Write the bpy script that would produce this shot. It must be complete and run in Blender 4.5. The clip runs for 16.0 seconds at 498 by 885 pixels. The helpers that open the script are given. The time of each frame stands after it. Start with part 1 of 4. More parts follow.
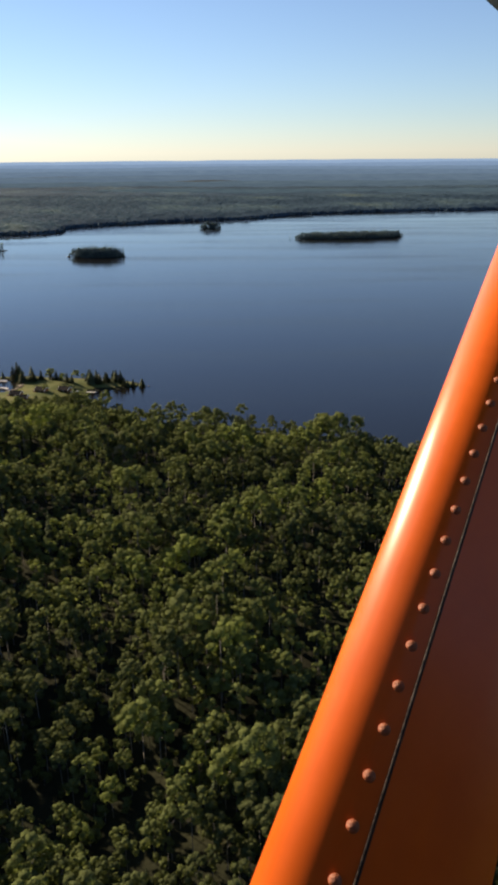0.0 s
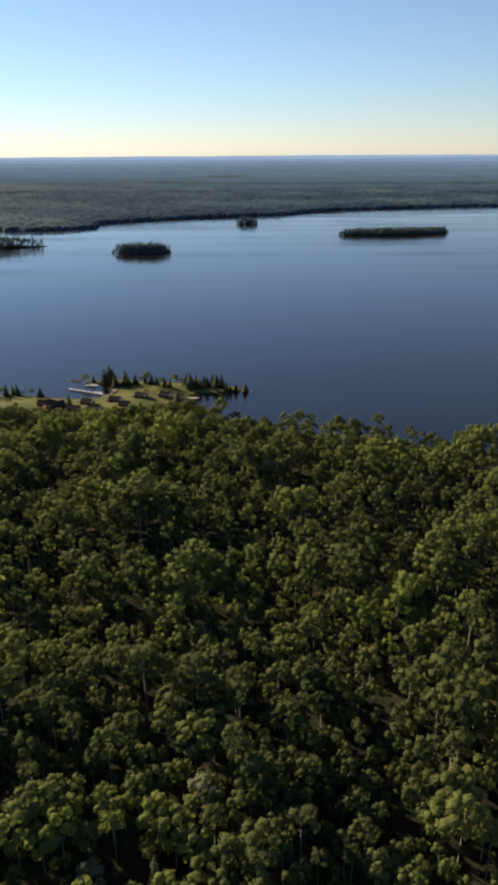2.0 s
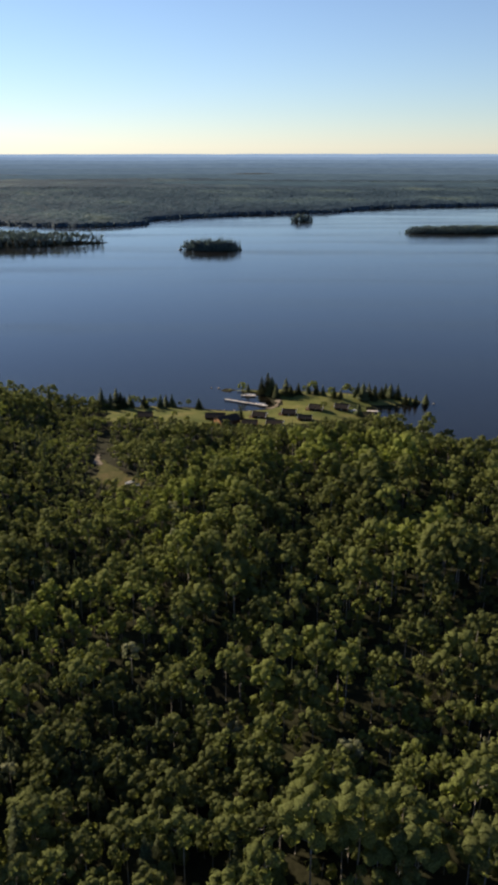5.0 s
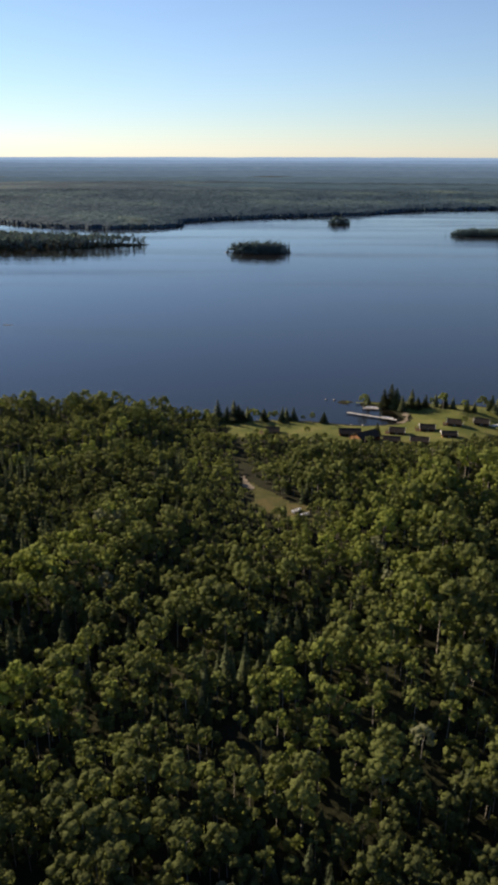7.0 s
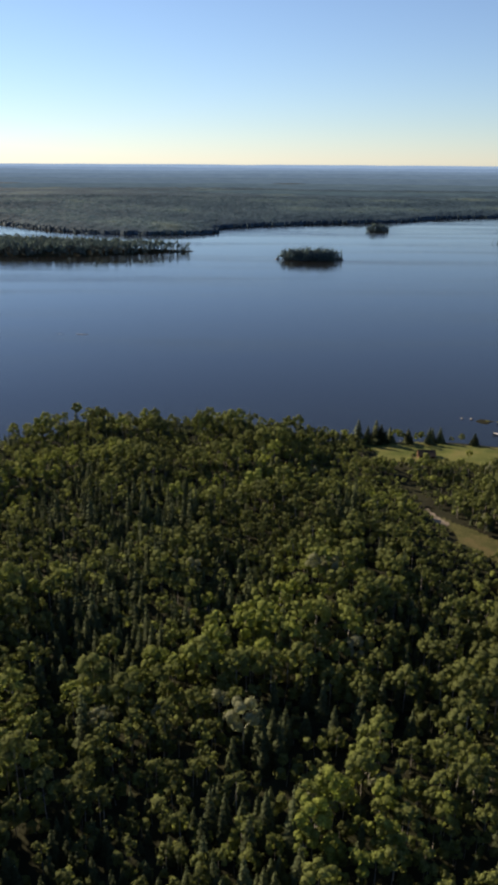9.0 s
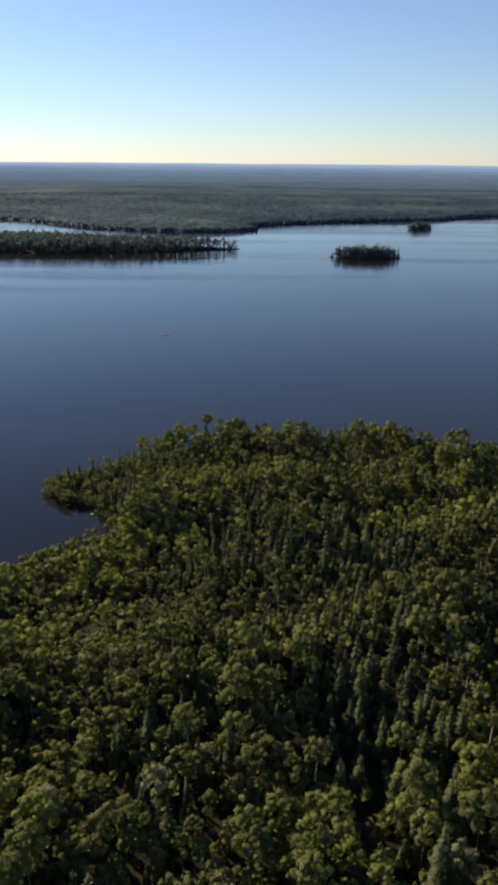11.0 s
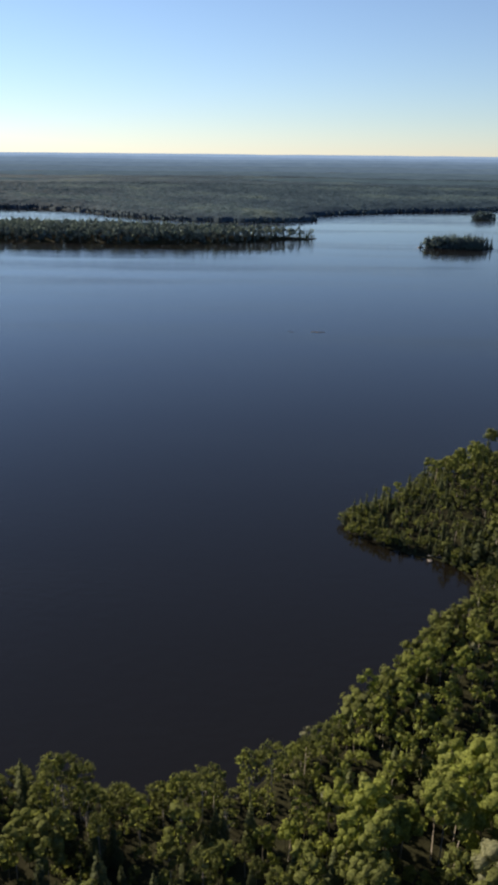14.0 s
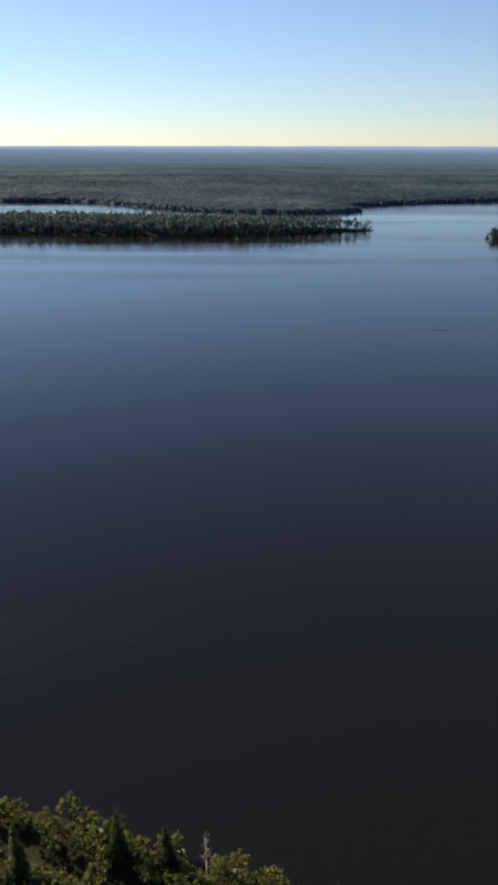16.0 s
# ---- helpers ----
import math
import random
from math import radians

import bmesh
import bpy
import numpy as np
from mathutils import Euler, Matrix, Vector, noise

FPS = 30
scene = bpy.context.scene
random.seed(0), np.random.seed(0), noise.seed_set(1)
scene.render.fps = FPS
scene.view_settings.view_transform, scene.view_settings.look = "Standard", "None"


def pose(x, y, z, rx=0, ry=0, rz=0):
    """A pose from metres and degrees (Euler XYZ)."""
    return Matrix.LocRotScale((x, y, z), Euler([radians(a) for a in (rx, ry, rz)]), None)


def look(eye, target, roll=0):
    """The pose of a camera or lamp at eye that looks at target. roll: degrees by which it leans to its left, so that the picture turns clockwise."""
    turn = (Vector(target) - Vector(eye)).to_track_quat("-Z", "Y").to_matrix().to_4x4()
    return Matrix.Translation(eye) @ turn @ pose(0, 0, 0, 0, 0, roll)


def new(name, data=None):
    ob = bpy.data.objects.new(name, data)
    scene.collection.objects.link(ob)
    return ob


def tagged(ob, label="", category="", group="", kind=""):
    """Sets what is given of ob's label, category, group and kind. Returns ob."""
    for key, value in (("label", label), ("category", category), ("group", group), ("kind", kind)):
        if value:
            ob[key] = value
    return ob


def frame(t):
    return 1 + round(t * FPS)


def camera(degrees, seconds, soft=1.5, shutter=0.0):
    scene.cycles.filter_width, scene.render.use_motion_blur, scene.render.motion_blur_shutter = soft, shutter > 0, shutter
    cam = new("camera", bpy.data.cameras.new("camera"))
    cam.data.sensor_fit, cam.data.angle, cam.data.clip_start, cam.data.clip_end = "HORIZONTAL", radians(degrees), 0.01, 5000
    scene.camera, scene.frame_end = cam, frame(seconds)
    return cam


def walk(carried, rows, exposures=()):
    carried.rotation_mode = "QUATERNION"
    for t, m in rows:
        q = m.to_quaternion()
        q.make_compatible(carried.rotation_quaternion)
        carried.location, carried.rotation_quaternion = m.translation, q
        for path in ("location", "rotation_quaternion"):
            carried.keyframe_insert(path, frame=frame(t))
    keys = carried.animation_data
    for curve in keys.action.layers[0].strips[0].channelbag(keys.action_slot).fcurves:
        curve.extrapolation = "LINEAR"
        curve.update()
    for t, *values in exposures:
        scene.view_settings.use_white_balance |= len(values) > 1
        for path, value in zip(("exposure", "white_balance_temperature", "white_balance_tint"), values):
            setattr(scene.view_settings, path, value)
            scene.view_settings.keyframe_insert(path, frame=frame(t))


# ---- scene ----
cam = camera(37.0, 16.0, soft=3.8)
PATH = [
    (0, (-0.071, 0.303, 126.512), (-0.067, 2.166, 125.785), -0.5),
    (0.5, (-14.646, 7.039, 125.798), (-14.649, 8.901, 125.068), -0.5),
    (1, (-28.84, 14.002, 125.041), (-28.847, 15.863, 124.307), -0.3),
    (1.5, (-43.326, 21.632, 123.976), (-43.334, 23.493, 123.242), -0.4),
    (2, (-58.122, 29.417, 122.984), (-58.127, 31.277, 122.249), -0.4),
    (2.5, (-72.953, 37.117, 121.734), (-72.954, 38.979, 121.003), -0.3),
    (3, (-87.306, 44.868, 120.227), (-87.307, 46.729, 119.495), -0.4),
    (3.5, (-102.037, 52.63, 119.027), (-102.04, 54.49, 118.29), -0.3),
    (4, (-116.559, 59.478, 118.025), (-116.567, 61.336, 117.285), -0.1),
    (6.5, (-186.057, 95.693, 111.07), (-186.069, 97.556, 110.342), 0.0),
    (7, (-200.18, 102.356, 110.195), (-200.194, 104.219, 109.468), 0.1),
    (7.5, (-214.348, 109.121, 109.315), (-214.365, 110.985, 108.593), 0.2),
    (8, (-228.653, 115.904, 108.332), (-228.667, 117.772, 107.618), 0.5),
    (8.5, (-243.075, 123.103, 107.102), (-243.089, 124.973, 106.392), 0.4),
    (11, (-311.434, 164.36, 98.224), (-311.457, 166.231, 97.516), 0.5),
    (11.5, (-326.632, 171.173, 96.967), (-326.653, 173.043, 96.259), 0.7),
    (12, (-341.457, 178.236, 95.257), (-341.479, 180.106, 94.548), 0.4),
    (12.5, (-356.306, 185.621, 93.632), (-356.329, 187.489, 92.92), 0.2),
    (13, (-371.792, 193.12, 92.404), (-371.811, 194.985, 91.684), 0.5),
    (13.5, (-387.158, 200.818, 90.775), (-387.17, 202.682, 90.05), 0.7),
    (14, (-401.811, 207.665, 89.577), (-401.826, 209.529, 88.852), 0.6),
    (14.5, (-416.27, 214.581, 88.44), (-416.292, 216.444, 87.714), 0.3),
    (15, (-430.7, 221.35, 87.45), (-430.721, 223.211, 86.718), 0.2),
    (15.5, (-445.1, 228.15, 86.45), (-445.122, 230.009, 85.712), 0.1),
    (16, (-459.5, 234.95, 85.5), (-459.524, 236.807, 84.759), 0.1),
]
walk(cam, [(t, look(eye, target, roll)) for t, eye, target, roll in PATH], [(0.0, 1.27, 6450, 16)])

# ---- light ----
SUN_AZ, SUN_EL = -50.0, 22.0          # degrees right of +y, above the horizon
world = bpy.data.worlds.new("sky")
scene.world = world
world.use_nodes = True
wn = world.node_tree
wn.nodes.clear()
w_out = wn.nodes.new("ShaderNodeOutputWorld")
w_bg = wn.nodes.new("ShaderNodeBackground")
w_sky = wn.nodes.new("ShaderNodeTexSky")
w_sky.sky_type = "NISHITA"
w_sky.sun_disc = False
w_sky.sun_elevation = radians(SUN_EL)
w_sky.sun_rotation = radians(SUN_AZ)
w_sky.altitude = 350
w_sky.air_density, w_sky.dust_density, w_sky.ozone_density = 1.0, 0.0, 5.0
w_bg.inputs["Strength"].default_value = 0.053
w_pale = wn.nodes.new("ShaderNodeHueSaturation")     # light scattered many times pales the sky
w_pale.inputs["Saturation"].default_value = 0.90
wn.links.new(w_sky.outputs[0], w_pale.inputs["Color"])
wn.links.new(w_pale.outputs[0], w_bg.inputs[0])
wn.links.new(w_bg.outputs[0], w_out.inputs[0])

sun = new("sun", bpy.data.lights.new("sun", "SUN"))
sun.data.energy, sun.data.angle, sun.data.color = 4.7, radians(0.8), (1.0, 0.82, 0.57)
s_dir = Vector((math.sin(radians(SUN_AZ)) * math.cos(radians(SUN_EL)), math.cos(radians(SUN_AZ)) * math.cos(radians(SUN_EL)), math.sin(radians(SUN_EL))))
sun.matrix_world = look(tuple(s_dir * 900), (0, 0, 0))

# ---- materials ----


def material(name):
    m = bpy.data.materials.new(name)
    m.use_nodes = True
    nt = m.node_tree
    nt.nodes.clear()
    out = nt.nodes.new("ShaderNodeOutputMaterial")
    return m, nt, out


def node(nt, kind, **values):
    n = nt.nodes.new(kind)
    for key, value in values.items():
        n.inputs[key.replace("_", " ")].default_value = value
    return n


def noise_tex(nt, scale, detail=4.0, rough=0.55, stretch=None, space="Object"):
    co = nt.nodes.new("ShaderNodeTexCoord")
    tex = node(nt, "ShaderNodeTexNoise", Scale=scale, Detail=detail, Roughness=rough)
    if stretch:
        mp = nt.nodes.new("ShaderNodeMapping")
        mp.inputs["Scale"].default_value = stretch
        nt.links.new(co.outputs[space], mp.inputs["Vector"])
        nt.links.new(mp.outputs[0], tex.inputs["Vector"])
    else:
        nt.links.new(co.outputs[space], tex.inputs["Vector"])
    return tex


def ramp(nt, source, stops):
    r = nt.nodes.new("ShaderNodeValToRGB")
    el = r.color_ramp.elements
    while len(el) < len(stops):
        el.new(0.5)
    for e, (pos, col) in zip(el, stops):
        e.position, e.color = pos, (*col, 1)
    nt.links.new(source, r.inputs[0])
    return r


def mix_rgb(nt, a, b, fac=0.5, blend="MIX"):
    m = nt.nodes.new("ShaderNodeMix")
    m.data_type, m.blend_type = "RGBA", blend
    for sock, value in ((m.inputs[0], fac), (m.inputs[6], a), (m.inputs[7], b)):
        if hasattr(value, "links"):
            nt.links.new(value, sock)
        elif isinstance(value, tuple):
            sock.default_value = (*value, 1)
        else:
            sock.default_value = value
    return m.outputs[2]


def surface(name, stops, scale, rough=0.8, fine=8.0, bump=0.3, dist=0.02, metal=0.0, spec=0.4, per_object=0.0):
    """A plain surface: two scales of noise in the colour, fine relief."""
    m, nt, out = material(name)
    big = noise_tex(nt, scale)
    small = noise_tex(nt, scale * fine, 6.0)
    col = ramp(nt, big.outputs[0], stops).outputs[0]
    grain = ramp(nt, small.outputs[0], [(0.3, (0.78, 0.78, 0.78)), (0.7, (1.12, 1.12, 1.12))]).outputs[0]
    col = mix_rgb(nt, col, grain, 1.0, "MULTIPLY")
    if per_object:
        info = nt.nodes.new("ShaderNodeObjectInfo")
        shade = ramp(nt, info.outputs["Random"], [(0.0, (1 - per_object,) * 3), (1.0, (1 + per_object,) * 3)]).outputs[0]
        col = mix_rgb(nt, col, shade, 1.0, "MULTIPLY")
    b = node(nt, "ShaderNodeBsdfPrincipled", Roughness=rough, Metallic=metal)
    b.inputs["Specular IOR Level"].default_value = spec
    bp = node(nt, "ShaderNodeBump", Strength=bump, Distance=dist)
    nt.links.new(small.outputs[0], bp.inputs["Height"])
    nt.links.new(bp.outputs[0], b.inputs["Normal"])
    nt.links.new(col, b.inputs["Base Color"])
    nt.links.new(b.outputs[0], out.inputs[0])
    return m


def foliage(name, dark, mid, light, pale, through_light=0.35, grain=2.8, holes=0.47):
    """Leaves: tint runs 0..1 from tree to tree, with its own change from clump to clump and leaf to leaf."""
    m, nt, out = material(name)
    at = nt.nodes.new("ShaderNodeAttribute")
    at.attribute_name = "tint"
    geo = nt.nodes.new("ShaderNodeNewGeometry")
    add = node(nt, "ShaderNodeMath")
    add.operation = "MULTIPLY_ADD"
    nt.links.new(geo.outputs["Random Per Island"], add.inputs[0])
    add.inputs[1].default_value = 0.05
    nt.links.new(at.outputs["Fac"], add.inputs[2])
    col = ramp(nt, add.outputs[0], [(0.06, dark), (0.42, mid), (0.74, light), (0.93, pale)]).outputs[0]
    fine = noise_tex(nt, grain, 3.0, 0.65)
    speck = ramp(nt, fine.outputs[0], [(0.34, (0.54, 0.56, 0.54)), (0.66, (1.30, 1.30, 1.24))]).outputs[0]
    col = mix_rgb(nt, col, speck, 1.0, "MULTIPLY")
    b = node(nt, "ShaderNodeBsdfPrincipled", Roughness=0.8)
    b.inputs["Specular IOR Level"].default_value = 0.04
    face = nt.nodes.new("ShaderNodeAttribute")
    face.attribute_name = "bough"
    lean = nt.nodes.new("ShaderNodeVectorMath")
    lean.operation = "SCALE"
    lean.inputs["Scale"].default_value = 7.0
    nt.links.new(face.outputs["Vector"], lean.inputs[0])
    total = nt.nodes.new("ShaderNodeVectorMath")
    nt.links.new(lean.outputs[0], total.inputs[0])
    nt.links.new(geo.outputs["Normal"], total.inputs[1])
    unit = nt.nodes.new("ShaderNodeVectorMath")
    unit.operation = "NORMALIZE"
    nt.links.new(total.outputs[0], unit.inputs[0])
    bp = node(nt, "ShaderNodeBump", Strength=0.9, Distance=0.4)
    nt.links.new(fine.outputs[0], bp.inputs["Height"])
    nt.links.new(unit.outputs[0], bp.inputs["Normal"])
    nt.links.new(bp.outputs[0], b.inputs["Normal"])
    tr = nt.nodes.new("ShaderNodeBsdfTranslucent")
    nt.links.new(col, b.inputs["Base Color"])
    warm = mix_rgb(nt, col, (1.1, 1.1, 0.75), 1.0, "MULTIPLY")
    nt.links.new(warm, tr.inputs[0])
    nt.links.new(unit.outputs[0], tr.inputs["Normal"])
    mx = nt.nodes.new("ShaderNodeMixShader")
    mx.inputs[0].default_value = through_light
    nt.links.new(b.outputs[0], mx.inputs[1])
    nt.links.new(tr.outputs[0], mx.inputs[2])
    # the cards of leaves are ragged, with gaps between the leaves; the wood and the heart of a bough are not
    gap = noise_tex(nt, 4.4, 2.0, 0.6)
    open_ = node(nt, "ShaderNodeMath")
    open_.operation = "LESS_THAN"
    nt.links.new(gap.outputs[0], open_.inputs[0])
    size = nt.nodes.new("ShaderNodeVectorMath")
    size.operation = "LENGTH"
    nt.links.new(face.outputs["Vector"], size.inputs[0])
    # sprays are more open than the boughs behind them
    much = node(nt, "ShaderNodeMath")
    much.operation = "MULTIPLY_ADD"
    nt.links.new(size.outputs["Value"], much.inputs[0])
    much.inputs[1].default_value, much.inputs[2].default_value = 0.13, holes - 0.13
    nt.links.new(much.outputs[0], open_.inputs[1])
    both = node(nt, "ShaderNodeMath")
    both.operation = "MULTIPLY"
    nt.links.new(open_.outputs[0], both.inputs[0])
    is_leaf = node(nt, "ShaderNodeMath")
    is_leaf.operation = "GREATER_THAN"
    nt.links.new(size.outputs["Value"], is_leaf.inputs[0])
    is_leaf.inputs[1].default_value = 0.1
    nt.links.new(is_leaf.outputs[0], both.inputs[1])
    clear = nt.nodes.new("ShaderNodeBsdfTransparent")
    cut = nt.nodes.new("ShaderNodeMixShader")
    nt.links.new(both.outputs[0], cut.inputs[0])
    nt.links.new(mx.outputs[0], cut.inputs[1])
    nt.links.new(clear.outputs[0], cut.inputs[2])
    nt.links.new(cut.outputs[0] if holes else mx.outputs[0], out.inputs[0])
    return m


LEAF = foliage("aspen_leaves", (0.130, 0.152, 0.064), (0.198, 0.232, 0.084), (0.268, 0.320, 0.082), (0.27, 0.29, 0.19), 0.60, holes=0.50)
NEEDLE = foliage("spruce_needles", (0.066, 0.082, 0.046), (0.096, 0.117, 0.062), (0.130, 0.154, 0.077), (0.15, 0.17, 0.1), 0.42, holes=0.45)
# bluish haze over the far shore is painted into this leaf colour
HAZED_WOODS = foliage("haze_tinted_foliage", (0.036, 0.064, 0.094), (0.051, 0.086, 0.120), (0.074, 0.118, 0.142), (0.098, 0.135, 0.132), 0.25, 0.25, 0)
# paler, bluer leaves and needles: airlight over the islands put into the base colour
HAZED_LEAF = foliage("haze_tinted_island_foliage", (0.120, 0.175, 0.200), (0.172, 0.235, 0.250), (0.22, 0.29, 0.28), (0.24, 0.28, 0.25), 0.5, 0.6, 0)
HAZED_NEEDLE = foliage("haze_tinted_spruce", (0.096, 0.140, 0.160), (0.138, 0.190, 0.205), (0.178, 0.235, 0.23), (0.18, 0.22, 0.21), 0.5, 0.5, 0)
BARK = surface("pale_bark", [(0.3, (0.17, 0.155, 0.13)), (0.7, (0.38, 0.355, 0.30))], 2.0, 0.85)
DARK_BARK = surface("dark_bark", [(0.3, (0.06, 0.045, 0.035)), (0.7, (0.13, 0.10, 0.075))], 3.0, 0.9)
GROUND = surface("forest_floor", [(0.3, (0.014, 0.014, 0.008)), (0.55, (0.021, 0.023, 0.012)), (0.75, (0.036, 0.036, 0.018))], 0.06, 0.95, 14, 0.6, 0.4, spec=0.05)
LAWN = surface("mown_grass", [(0.3, (0.052, 0.070, 0.018)), (0.5, (0.092, 0.102, 0.030)), (0.72, (0.140, 0.130, 0.048))], 0.09, 0.9, 18, 0.5, 0.08, spec=0.05)
MEADOW = surface("rough_dry_grass", [(0.3, (0.035, 0.042, 0.016)), (0.5, (0.065, 0.066, 0.026)), (0.72, (0.11, 0.088, 0.042))], 0.16, 0.95, 10, 0.6, 0.2, spec=0.03)
DIRT = surface("gravel_track", [(0.3, (0.10, 0.085, 0.062)), (0.7, (0.22, 0.19, 0.145))], 0.25, 0.95, 12, 0.5, 0.05, spec=0.05)
ROCK = surface("shore_rock", [(0.3, (0.12, 0.11, 0.10)), (0.7, (0.34, 0.32, 0.29))], 0.6, 0.85, 9, 0.7, 0.08, per_object=0.25)
DARK_ROCK = surface("wet_dark_rock", [(0.3, (0.018, 0.019, 0.020)), (0.7, (0.042, 0.042, 0.041))], 0.6, 0.5, 9, 0.6, 0.08)
PLANK = surface("weathered_planks", [(0.3, (0.34, 0.31, 0.27)), (0.7, (0.55, 0.52, 0.46))], 0.7, 0.8, 9, 0.4, 0.02, per_object=0.15)
# log colour with the shade of the cabins' unlit sides painted in
SHADE_LOG = surface("shade_darkened_logs", [(0.3, (0.035, 0.024, 0.016)), (0.7, (0.07, 0.046, 0.03))], 0.8, 0.8, 9, 0.4, 0.02, spec=0.1)
LOG = surface("stained_logs", [(0.3, (0.20, 0.09, 0.035)), (0.7, (0.36, 0.17, 0.06))], 0.8, 0.7, 9, 0.4, 0.02, per_object=0.12)
SHINGLE = surface("brown_shingles", [(0.3, (0.030, 0.026, 0.022)), (0.7, (0.056, 0.048, 0.040))], 1.2, 0.95, 7, 0.6, 0.03, spec=0.03)
TRIM = surface("cream_trim_paint", [(0.3, (0.62, 0.60, 0.54)), (0.7, (0.80, 0.78, 0.72))], 1.5, 0.6)
DOOR = surface("brown_door_paint", [(0.3, (0.10, 0.05, 0.03)), (0.7, (0.16, 0.08, 0.05))], 1.5, 0.6)
PANE = surface("dark_window_glass", [(0.3, (0.02, 0.025, 0.03)), (0.7, (0.04, 0.045, 0.05))], 1.0, 0.08, 4, 0.05)
HULL = surface("white_hull", [(0.3, (0.70, 0.70, 0.68)), (0.7, (0.82, 0.82, 0.80))], 1.5, 0.35)


def water_material():
    m, nt, out = material("lake_water")
    small = noise_tex(nt, 0.55, 5.0, 0.6, (0.55, 1.0, 1.0))
    wide = noise_tex(nt, 0.016, 5.0, 0.6, (0.14, 1.0, 1.0))
    b = node(nt, "ShaderNodeBsdfPrincipled", IOR=1.333)
    b.inputs["Base Color"].default_value = (0.0070, 0.0064, 0.0046, 1)
    b.inputs["Specular IOR Level"].default_value = 0.55
    rough = ramp(nt, wide.outputs[0], [(0.38, (0.05,) * 3), (0.68, (0.20,) * 3)])
    nt.links.new(rough.outputs[0], b.inputs["Roughness"])
    force = ramp(nt, wide.outputs[0], [(0.38, (0.06,) * 3), (0.68, (0.40,) * 3)])
    bp = node(nt, "ShaderNodeBump", Distance=0.25)
    nt.links.new(force.outputs[0], bp.inputs["Strength"])
    nt.links.new(small.outputs[0], bp.inputs["Height"])
    nt.links.new(bp.outputs[0], b.inputs["Normal"])
    nt.links.new(b.outputs[0], out.inputs[0])
    return m


WATER = water_material()


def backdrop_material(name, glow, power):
    """Far hills in the distance: the pale light of the air before them is painted in as a glow."""
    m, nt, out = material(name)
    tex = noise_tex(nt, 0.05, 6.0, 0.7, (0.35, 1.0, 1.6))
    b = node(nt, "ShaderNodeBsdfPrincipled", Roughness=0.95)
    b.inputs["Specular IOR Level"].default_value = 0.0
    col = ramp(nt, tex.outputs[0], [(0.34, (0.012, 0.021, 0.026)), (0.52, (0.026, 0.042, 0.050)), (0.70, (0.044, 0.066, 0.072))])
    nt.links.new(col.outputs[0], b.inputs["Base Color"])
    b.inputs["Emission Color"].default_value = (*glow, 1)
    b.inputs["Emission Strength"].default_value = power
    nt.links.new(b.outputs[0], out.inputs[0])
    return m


# ---- mesh helpers ----


def np_mesh(name, verts, faces, mats, tint=None, index=None, smooth=False, bough=None):
    """A mesh from arrays: verts (n,3), faces (m,k)."""
    me = bpy.data.meshes.new(name)
    verts, faces = np.asarray(verts, np.float32), np.asarray(faces, np.int32)
    k = faces.shape[1]
    me.vertices.add(len(verts))
    me.vertices.foreach_set("co", verts.ravel())
    me.loops.add(faces.size)
    me.loops.foreach_set("vertex_index", faces.ravel())
    me.polygons.add(len(faces))
    me.polygons.foreach_set("loop_start", np.arange(0, faces.size, k, dtype=np.int32))
    for m in mats:
        me.materials.append(m)
    if index is not None:
        me.polygons.foreach_set("material_index", np.asarray(index, np.int32))
    if smooth is not False:
        me.polygons.foreach_set("use_smooth", np.ones(len(faces), bool) if smooth is True else np.asarray(smooth, bool))
    me.update(calc_edges=True)
    if tint is not None:
        a = me.attributes.new("tint", "FLOAT", "FACE")
        a.data.foreach_set("value", np.asarray(tint, np.float32))
    if bough is not None:
        a = me.attributes.new("bough", "FLOAT_VECTOR", "FACE")
        a.data.foreach_set("vector", np.asarray(bough, np.float32).ravel())
    return me


def part(name, bm, mat, parent=None, label=""):
    me = bpy.data.meshes.new(name)
    bm.to_mesh(me)
    bm.free()
    me.materials.append(mat)
    ob = new(name, me)
    if parent:
        ob.parent = parent
    if label:
        tagged(ob, label)
    return ob


def add_box(bm, size, m=Matrix(), bevel=0.0):
    made = bmesh.ops.create_cube(bm, size=1.0, matrix=m @ Matrix.Diagonal((*size, 1)))
    if bevel:
        edges = list({e for v in made["verts"] for e in v.link_edges})
        bmesh.ops.bevel(bm, geom=edges, offset=bevel, segments=1, affect="EDGES")
    return bm


def box(name, size, at, mat, parent, rz=0.0, bevel=0.0, label=""):
    return part(name, add_box(bmesh.new(), size, pose(*at, 0, 0, rz), bevel), mat, parent, label)


def thing(name, m, label, category, group="", kind=""):
    ob = new(name)
    ob.empty_display_size = 0.5
    ob.matrix_world = m
    return tagged(ob, label, category, group, kind)


# ---- the lie of the land ----


def smooth_line(pts, rounds=2):
    p = np.array(pts, float)
    for _ in range(rounds):
        a, b = p[:-1] * 0.75 + p[1:] * 0.25, p[:-1] * 0.25 + p[1:] * 0.75
        p = np.vstack([p[:1], np.stack([a, b], 1).reshape(-1, 2), p[-1:]])
    return p


